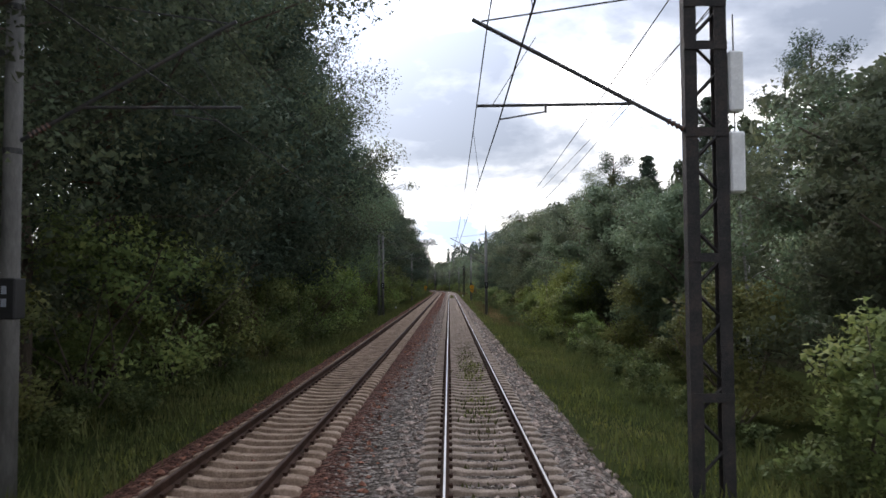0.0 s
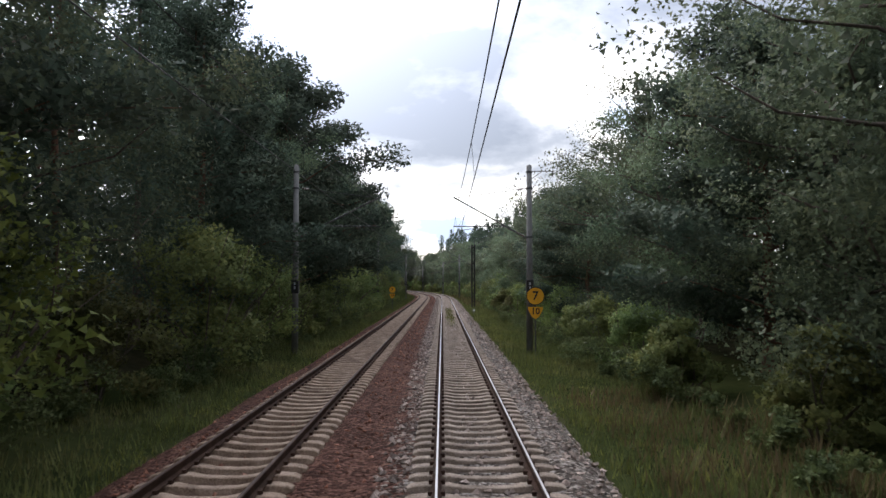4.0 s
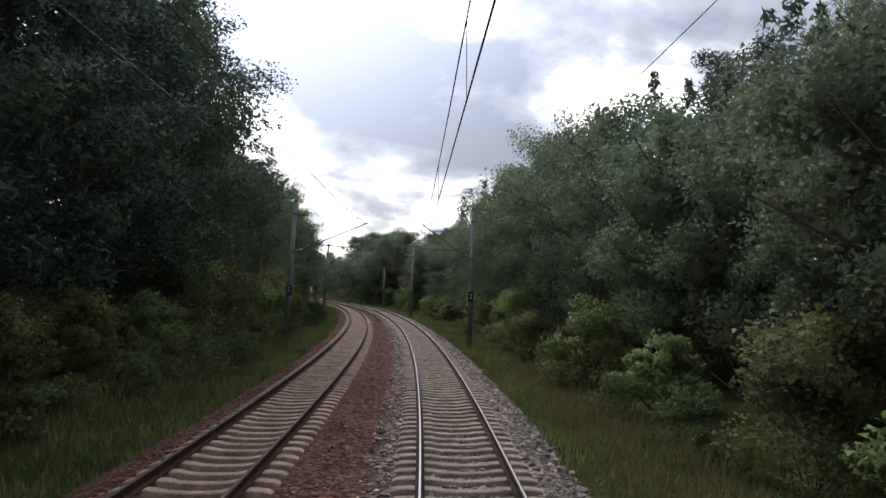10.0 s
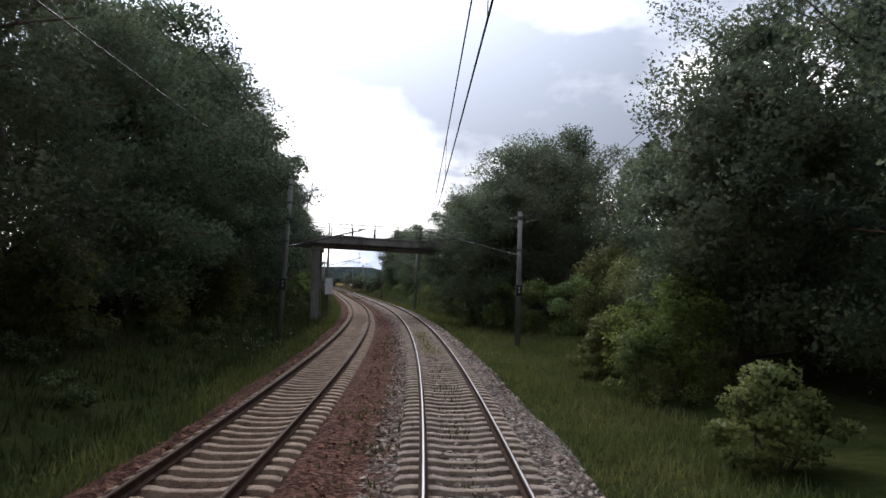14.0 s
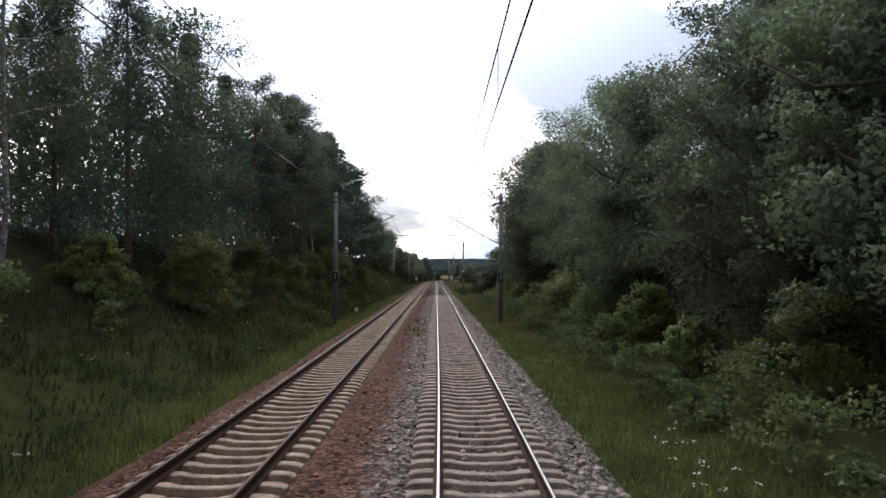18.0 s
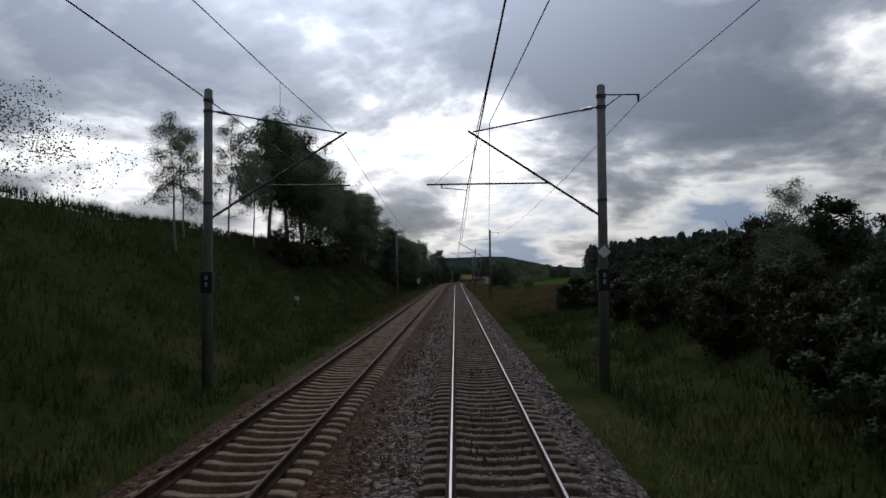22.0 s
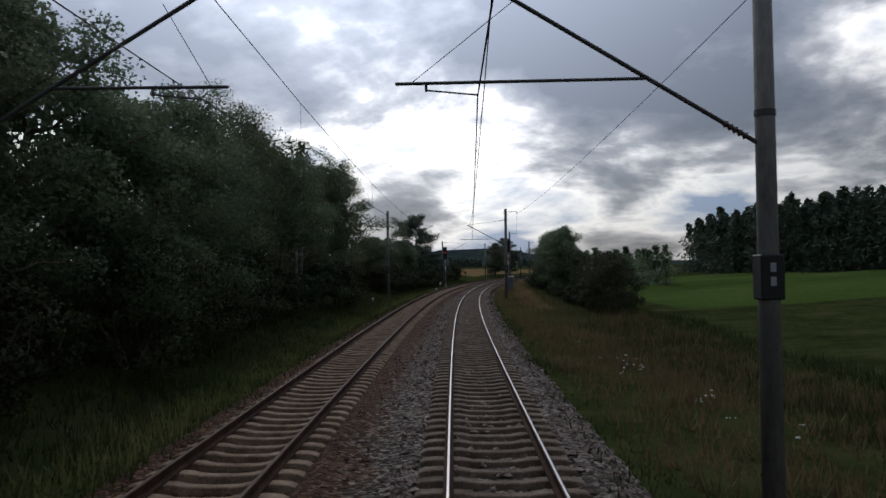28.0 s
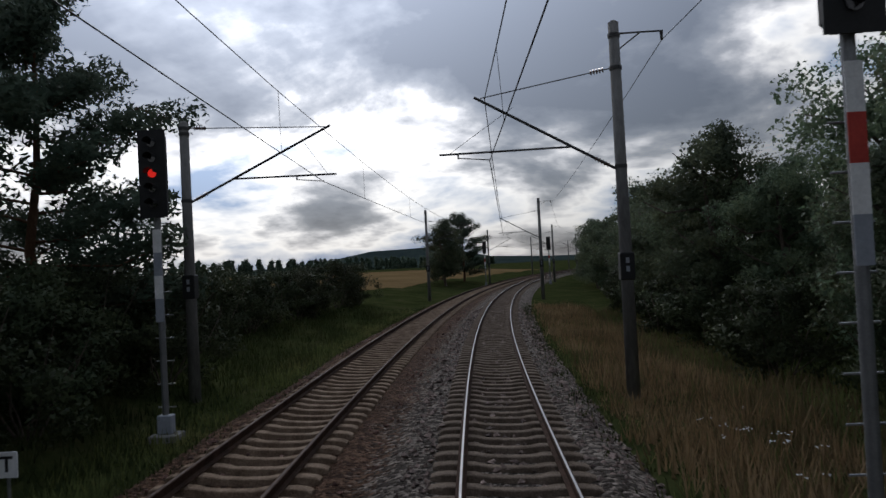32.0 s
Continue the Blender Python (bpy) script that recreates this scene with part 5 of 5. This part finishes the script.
far_wood("distant_hedge", "distant dark hedge of trees behind the stubble field", [(905, -150), (1000, -140), (1150, -132), (1380, -120)], 2, 3.5, (4, 7), 6)
far_wood("deep_wood", "dim mass of trees deeper in the wood", [(-10, -18), (250, -18), (440, -18.5)], 3, 4.4, (14, 18), 7, LEAF_OAK, 0.02, 800, 0.3, 0.34)
far_wood("deep_wood", "dim mass of trees deeper in the wood", [(452, -20), (580, -20.5)], 3, 4.6, (10, 13), 8, LEAF_OAK, 0.02, 800, 0.3, 0.34)
far_wood("deep_wood", "dim mass of trees deeper in the wood", [(14, 14.5), (396, 15.5)], 3, 4.6, (9, 13), 9, LEAF_OAK, 0.02, 800, 0.3, 0.34)
far_wood("deep_wood", "dim mass of trees deeper in the wood", [(448, 14.5), (566, 14.5)], 3, 4.6, (9, 12), 10, LEAF_OAK, 0.02, 800, 0.3, 0.34)
far_wood("deep_wood", "dim mass of trees deeper in the thicket", [(737, -17), (818, -15)], 2, 4.6, (6, 8.5), 11, LEAF_OAK, 0.02, 800, 0.3, 0.32)
far_wood("deep_wood", "dim mass of trees deeper in the thicket", [(850, 15), (920, 15)], 3, 4.6, (5, 6.5), 12, LEAF_OAK, 0.02, 800, 0.3, 0.32)
far_wood("deep_wood", "dim mass of trees deeper in the thicket", [(832, -16.5), (866, -16.5)], 2, 4.6, (5, 7), 13, LEAF_OAK, 0.02, 800, 0.3, 0.32)

# ---- grass and weeds ----
def blades(name, label, mat, zones, count, hs, seed, width=0.035, category="grass"):
    """Tufts of bent blades over zones of (s0, s1, u0, u1)."""
    rng = np.random.default_rng(seed)
    verts, faces = [], []
    area = np.array([abs((b - a) * (d - c)) for a, b, c, d in zones])
    area = area / area.sum()
    for z, n in zip(zones, (area * count).astype(int)):
        for _ in range(n):
            s, u = rng.uniform(z[0], z[1]), rng.uniform(z[2], z[3])
            if noise.noise(Vector((s * 0.2, u * 0.5, seed))) < -0.45 + rng.normal() * 0.25:
                continue
            inside = -6.0 < u < 1.9
            p = at(s, u, -0.27 if inside else ground_z(s, u) - 0.03)
            h0 = rng.uniform(*hs) * (0.8 + 0.7 * noise.noise(Vector((s * 0.2, u * 0.4, 3.0))) + 0.3 * noise.noise(Vector((s * 1.3, u * 1.3, 3.0))))
            for _ in range(5):
                a = rng.uniform(0, 6.28)
                d = Vector((math.cos(a), math.sin(a), 0))
                q = p + Vector((rng.normal() * 0.22, rng.normal() * 0.22, 0))
                side = Vector((-d.y, d.x, 0)) * width * rng.uniform(0.6, 1.3)
                h = h0 * rng.uniform(0.5, 1.2)
                k = len(verts)
                verts += [q - side, q + side, q + d * h * rng.uniform(0.1, 0.7) + Vector((0, 0, h))]
                faces.append((k, k + 1, k + 2))
    return tagged(new(name, raw_mesh(name, verts, faces, mat)), label, category, kind="stuff")


blades("verge_grass", "uneven green grass along both sides of the line", GRASS_BLADE, [(-2, 330, -10, -6.1), (-2, 600, 2.3, 6.5), (330, 600, -7.8, -6.15), (745, 905, -8, -6.2), (790, 900, 2.4, 9), (395, 440, 6, 12), (556, 592, 4, 13)], 80000, (0.2, 0.55), 21, 0.024)
blades("verge_grass", "short yellow-green grass close beside the ballast", FRESH_BLADE, [(-2, 600, 2.35, 4.4), (-2, 600, -7.3, -6.2)], 22000, (0.12, 0.34), 27, 0.022)
blades("slope_weeds", "rank dark weeds on the cutting slope", WEED_BLADE, [(330, 600, -17, -7.4), (590, 745, -21, -7), (592, 660, 3.5, 14), (735, 840, 7, 14), (745, 905, -12, -7.2)], 54000, (0.3, 0.65), 22, 0.026, "weeds")
blades("dry_grass", "straw-coloured dry grass beside the line", DRY_BLADE, [(60, 130, 3, 7), (215, 300, 2.8, 5.5), (520, 560, 3, 6), (556, 592, 3, 14), (800, 905, 2.6, 6), (640, 740, 2.8, 16), (740, 800, 2.8, 12), (800, 900, 2.6, 8), (640, 740, -8.5, -6.8)], 34000, (0.25, 0.65), 23, 0.03)
blades("dry_grass", "tall straw-coloured dry grass close to the track", STRAW_BLADE, [(845, 905, 2.6, 5.5), (800, 845, 4.5, 6.5), (70, 82, 3.4, 4.6)], 6600, (0.35, 0.75), 25, 0.025)
blades("shoulder_weeds", "short dark weeds creeping over the ballast shoulder", WEED_BLADE, [(735, 905, 1.75, 2.8), (740, 905, -6.5, -5.7)], 7000, (0.07, 0.2), 26, 0.02, "weeds")
blades("track_weeds", "yellow-green moss and weeds between the rails", FRESH_BLADE, [(162, 199, -0.3, 0.35), (18, 34, -0.2, 0.5), (405, 420, -0.4, 0.4)], 1500, (0.05, 0.14), 28, 0.02, "weeds")
blades("track_weeds", "small weeds growing in the ballast", GRASS_BLADE, [(158, 200, -0.4, 0.4), (-2, 40, -0.4, 0.5), (340, 420, -2.4, -1.5), (352, 358, -0.3, 0.5), (372, 420, -0.4, 0.4), (515, 530, -2.6, -1.4), (590, 640, -2.4, 0.4), (160, 196, -0.3, 0.35), (20, 36, -0.2, 0.5)], 1500, (0.08, 0.22), 24, 0.025, "weeds")


def flowers(name, label, zones, count, seed):
    rng = np.random.default_rng(seed)
    verts, faces = [], []
    for i in range(count):
        z = zones[i % len(zones)]
        s, u = rng.uniform(z[0], z[1]), rng.uniform(z[2], z[3])
        p = at(s, u, ground_z(s, u) + rng.uniform(0.3, 0.55))
        for _ in range(4):
            c = p + Vector((rng.normal() * 0.04, rng.normal() * 0.04, rng.normal() * 0.015))
            k = len(verts)
            r = 0.022
            verts += [c + Vector((r, 0, 0.01)), c + Vector((0, r, 0)), c + Vector((-r, 0, 0.01)), c + Vector((0, -r, 0))]
            faces.append((k, k + 1, k + 2, k + 3))
    return tagged(new(name, raw_mesh(name, verts, faces, WHITE_PAINT)), label, "flowers", kind="stuff")


flowers("wild_flowers", "white umbels scattered in the verge grass", [(404, 416, -9.5, -7.5), (470, 545, -11, -7), (484, 492, 3, 4), (755, 772, 4, 6), (838, 846, 2.6, 3.4), (856, 864, 3.5, 5)], 130, 31)


# ---- road bridge over the line ----
def build_bridge():
    s = 441.5
    b = thing("road_bridge", stand(s, 0, 0), "weathered concrete road bridge with steel railings over both tracks", "bridge")
    x0, x1, y0, y1 = -20.0, 13.0, -2.6, 2.6
    under, fascia, top = 5.85, 6.12, 6.72
    slope = -0.022

    def tilted(bm):
        for v in bm.verts:
            v.co.z += slope * v.co.x
        return bm

    part("deck", tilted(box(B(), x0, y0 + 0.2, fascia + 0.1, x1, y1 - 0.2, top - 0.1, 0.03)), CONCRETE_BRIDGE, b)
    for y in (-1.9, -0.65, 0.65, 1.9):
        part("girder", tilted(box(B(), x0, y - 0.25, under, x1, y + 0.25, fascia + 0.1, 0.03)), CONCRETE_BRIDGE, b)
    for y in (y0 - 0.05, y1 - 0.2):
        part("parapet_edge", tilted(box(B(), x0, y, fascia, x1, y + 0.25, top, 0.04)), CONCRETE_BRIDGE, b)
        part("kerb", tilted(box(B(), x0, y - 0.06, top, x1, y + 0.3, top + 0.12, 0.02)), CONCRETE_BRIDGE, b)
    for x in (-8.3, 6.2):
        for y in (-1.9, 1.9):
            part("pier", box(B(), x - 0.34, y - 0.4, -1.6, x + 0.34, y + 0.4, under - 0.35 + slope * x, 0.05), CONCRETE_BRIDGE, b)
        part("pier_cap", box(B(), x - 0.5, y0 + 0.25, under - 0.4 + slope * x, x + 0.5, y1 - 0.25, under + slope * x, 0.04), CONCRETE_BRIDGE, b)
    for x in (x0, x1 - 1.2):
        part("abutment", box(B(), x, y0, 0.5, x + 1.2, y1, under + 0.3 + slope * x, 0.04), CONCRETE_BRIDGE, b)
    for y in (y0 + 0.05, y1 - 0.05):
        rail = part("railing", tilted(rod(B(), (x0, y, top + 1.2), (x1, y, top + 1.2), 0.04, n=6)), STEEL_DARK, b)
        for z in (0.2, 0.42, 0.64):
            part("rail_bar", tilted(rod(B(), (x0, y, top + z), (x1, y, top + z), 0.025, n=6)), STEEL_DARK, rail)
        x = x0 + 0.5
        while x < x1:
            part("rail_post", tilted(box(B(), x - 0.045, y - 0.045, top + 0.1, x + 0.045, y + 0.045, top + 1.2)), STEEL_DARK, rail)
            x += 2.05
    bm = B()
    box(bm, -0.33, -0.02, 0, 0.33, 0.02, 1.45)
    board = part("white_plate", bm, WHITE_PAINT, b, "white plate on the pier")
    board.location = (-7.05, -2.33, 1.75)
    part("plate_post", rod(B(), (-7.05, -2.28, -1.2), (-7.05, -2.28, 3.1), 0.035), STEEL_GREY, b)
    return b


build_bridge()


# ---- signs, signals and cabinets ----
def letters(text, size, m, mat, parent, depth=0.004):
    c = bpy.data.curves.new("writing", "FONT")
    c.body, c.size, c.align_x, c.align_y, c.extrude, c.offset = text, size, "CENTER", "CENTER", depth, size * 0.02
    tmp = bpy.data.objects.new("writing", c)
    scene.collection.objects.link(tmp)
    me = bpy.data.meshes.new_from_object(tmp.evaluated_get(bpy.context.evaluated_depsgraph_get()))
    bpy.data.objects.remove(tmp)
    me.materials.clear()
    me.materials.append(mat)
    ob = new("writing", me)
    ob.parent = parent
    ob.matrix_local = m
    return ob


FACE = Matrix.Rotation(radians(90), 4, "X")


def disc(bm, r, y0, y1, z, n=28):
    return rod(bm, (0, y0, z), (0, y1, z), r, n=n)


def speed_sign(s, u, z, post=True):
    t = thing("speed_sign", stand(s, u, 0), "yellow round speed sign over a yellow shield plate", "railway sign", "speed signs")
    g = ground_z(s, u)
    if post:
        part("post", rod(B(), (0, 0.05, g - 0.4), (0, 0.05, z + 0.4), 0.035), STEEL_DARK, t)
    part("disc", disc(B(), 0.42, -0.012, 0.012, z), YELLOW_PAINT, t, "yellow disc")
    bm = B()
    pts = [(-0.34, -0.5), (0.34, -0.5), (0.34, -0.62), (0.16, -0.95), (0.0, -1.05), (-0.16, -0.95), (-0.34, -0.62)]
    a = [bm.verts.new((x, -0.012, z + q)) for x, q in pts]
    c = [bm.verts.new((x, 0.012, z + q)) for x, q in pts]
    bm.faces.new(a)
    bm.faces.new(c[::-1])
    for i in range(len(pts)):
        bm.faces.new((a[i], c[i], c[(i + 1) % len(pts)], a[(i + 1) % len(pts)]))
    part("shield_plate", bm, YELLOW_PAINT, t)
    bm = B()
    n = 28
    for r0, r1 in ((0.385, 0.42),):
        ring = [[bm.verts.new((r * math.cos(2 * math.pi * i / n), y, z + r * math.sin(2 * math.pi * i / n))) for i in range(n)] for r, y in ((r0, -0.017), (r1, -0.017), (r1, -0.01))]
        for i in range(n):
            j = (i + 1) % n
            bm.faces.new((ring[0][i], ring[1][i], ring[1][j], ring[0][j]))
            bm.faces.new((ring[1][i], ring[2][i], ring[2][j], ring[1][j]))
    part("rim", bm, BLACK_PAINT, t)
    letters("7", 0.56, Matrix.Translation((0, -0.014, z)) @ FACE, BLACK_PAINT, t)
    letters("10", 0.4, Matrix.Translation((0, -0.014, z - 0.7)) @ FACE, BLACK_PAINT, t)
    return t


speed_sign(200, -6.92, 1.95)
speed_sign(140.6, 3.6, 2.25)


def number_board(s, u, dz=0.0):
    t = thing("speed_board", stand(s, u, 0), "white board with black speed figures on a thin post", "railway sign")
    g = ground_z(s, u)
    part("post", rod(B(), (0, 0.04, g - 0.4), (0, 0.04, 2.4 + dz), 0.03), STEEL_GREY, t)
    for k, text in ((0, "115"), (1, "110")):
        z = 2.22 + dz - k * 0.44
        bm = B()
        box(bm, -0.3, -0.012, z - 0.215, 0.3, 0.012, z + 0.215, 0.004)
        p = part("plate", bm, BLACK_PAINT, t)
        bm = B()
        box(bm, -0.28, -0.018, z - 0.195, 0.28, -0.013, z + 0.195)
        f = part("plate_face", bm, WHITE_PAINT, p)
        letters(text, 0.36, Matrix.Translation((0, -0.02, z)) @ FACE, BLACK_PAINT, p)
    return t


number_board(678.6, 3.38)
number_board(716, -7.1, -0.35)


def block_signal(s, u, low=4.2, lit=False):
    t = thing("colour_light_signal", stand(s, u, 0), "black colour-light signal head on a white-banded steel mast", "railway signal", "signals")
    g = ground_z(s, u)
    bm = B()
    box(bm, -0.3, -0.3, g - 0.5, 0.3, 0.3, g + 0.15, 0.03)
    part("base", bm, CONCRETE, t)
    bm = B()
    box(bm, -0.16, -0.12, g + 0.15, 0.16, 0.12, g + 0.55, 0.02)
    part("junction_box", bm, GREY_BOX, t)
    part("mast", rod(B(), (0, 0, g), (0, 0, low + 0.6), 0.07, n=12), STEEL_GREY, t)
    for i, (a, mat) in enumerate(((low - 0.75, WHITE_PAINT), (low - 1.25, RED_PAINT if not lit else GREY_BOX), (low - 1.75, WHITE_PAINT), (low - 2.25, GREY_BOX))):
        bm = B()
        box(bm, -0.09, -0.085, a, 0.09, -0.072, a + 0.5)
        part("band_plate", bm, mat, t)
    bm = B()
    box(bm, -0.26, -0.16, low + 0.04, 0.26, 0.12, low + 1.86, 0.1)
    head = part("signal_head", bm, BLACK_PAINT, t, "black signal head")
    bm = B()
    box(bm, -0.3, -0.17, low, 0.3, -0.14, low + 1.9, 0.0)
    part("backboard", bm, BLACK_PAINT, head)
    for k in range(5):
        z = low + 0.3 + k * 0.33
        bm = B()
        rod(bm, (0, -0.16, z), (0, -0.19, z), 0.09, n=14)
        part("lens", bm, RED_LAMP if lit and k == 2 else DARK_GLASS, head)
        bm = B()
        n = 8
        r = 0.105
        a = [[bm.verts.new((r * math.cos(math.pi * i / n), y, z + r * math.sin(math.pi * i / n))) for i in range(n + 1)] for y in (-0.17, -0.4)]
        for i in range(n):
            bm.faces.new((a[0][i], a[0][i + 1], a[1][i + 1], a[1][i]))
        part("hood", bm, BLACK_PAINT, head)
    for k in range(9):
        bm = B()
        z = g + 0.7 + k * 0.5
        rod(bm, (-0.2, 0.1, z), (0.2, 0.1, z), 0.014, n=5)
        part("rung", bm, STEEL_GREY, t)
    return t


DARK_GLASS = material("dark_lens", [(0.01, 0.01, 0.012), (0.02, 0.02, 0.022)], 4, 0.1, spec=0.6)
RED_LAMP = bpy.data.materials.new("red_lamp")
RED_LAMP.use_nodes = True
RED_LAMP.node_tree.nodes["Principled BSDF"].inputs["Base Color"].default_value = (0.5, 0.01, 0.01, 1)
RED_LAMP.node_tree.nodes["Principled BSDF"].inputs["Emission Color"].default_value = (1.0, 0.03, 0.02, 1)
RED_LAMP.node_tree.nodes["Principled BSDF"].inputs["Emission Strength"].default_value = 1.6
block_signal(864, -7.25, 4.25, True)
block_signal(855.5, 3.35, 4.95)
block_signal(962, -6.8, 4.4)
block_signal(958, 3.1, 4.4)


def cabinet(s, u):
    t = thing("equipment_cabinet", stand(s, u, ground_z(s, u)), "grey sheet-steel lineside cabinet with a pale sloping roof", "cabinet")
    bm = B()
    box(bm, -0.36, -0.28, -0.1, 0.36, 0.28, 1.98, 0.015)
    part("body", bm, CABINET_PAINT, t)
    bm = B()
    box(bm, -0.31, -0.292, 0.1, 0.31, -0.282, 1.88, 0.003)
    d = part("door", bm, CABINET_PAINT, t)
    part("handle", box(B(), 0.2, -0.31, 0.95, 0.23, -0.292, 1.15), STEEL_DARK, d)
    bm = B()
    a = [bm.verts.new(p) for p in ((-0.5, -0.42, 1.99), (0.5, -0.42, 1.99), (0.5, 0.42, 1.99), (-0.5, 0.42, 1.99), (-0.46, -0.4, 2.04), (0.48, -0.4, 2.12), (0.48, 0.4, 2.12), (-0.46, 0.4, 2.04))]
    for f in ((3, 2, 1, 0), (0, 1, 5, 4), (1, 2, 6, 5), (2, 3, 7, 6), (3, 0, 4, 7), (4, 5, 6, 7)):
        bm.faces.new([a[i] for i in f])
    part("roof", bm, WHITE_PAINT, t, "pale sheet-metal roof")
    return t


cabinet(843.2, 3.88)


def marker(s, u, h=0.45, w=0.11):
    t = thing("marker_stone", stand(s, u, ground_z(s, u), random.Random(int(s)).uniform(-12, 12)), "small white-topped concrete marker stone in the grass", "marker stone", "marker stones")
    bm = B()
    box(bm, -w, -w * 0.8, -0.3, w, w * 0.8, h * 0.6, 0.02)
    part("stone", bm, CONCRETE, t)
    bm = B()
    box(bm, -w * 1.02, -w * 0.82, h * 0.6, w * 1.02, w * 0.82, h, 0.03)
    part("cap", bm, WHITE_PAINT, t)
    return t


for s, u, h in ((188, 2.75, 0.45), (100.5, -7.8, 0.5), (541, -7.6, 0.6), (632, -11, 0.55), (813, -9.4, 0.5), (850, -6.9, 0.4), (664, 14, 0.6)):
    marker(s, u, h)


def t_board(s, u):
    t = thing("distance_board", stand(s, u, 0), "small white board with a black letter on a short post", "railway sign")
    g = ground_z(s, u)
    part("post", rod(B(), (0, 0.03, g - 0.3), (0, 0.03, g + 1.0), 0.025), STEEL_GREY, t)
    part("plate", box(B(), -0.16, -0.01, g + 0.72, 0.16, 0.01, g + 1.1, 0.003), WHITE_PAINT, t)
    letters("T", 0.32, Matrix.Translation((0, -0.012, g + 0.91)) @ FACE, BLACK_PAINT, t)


t_board(858.8, -7.4)
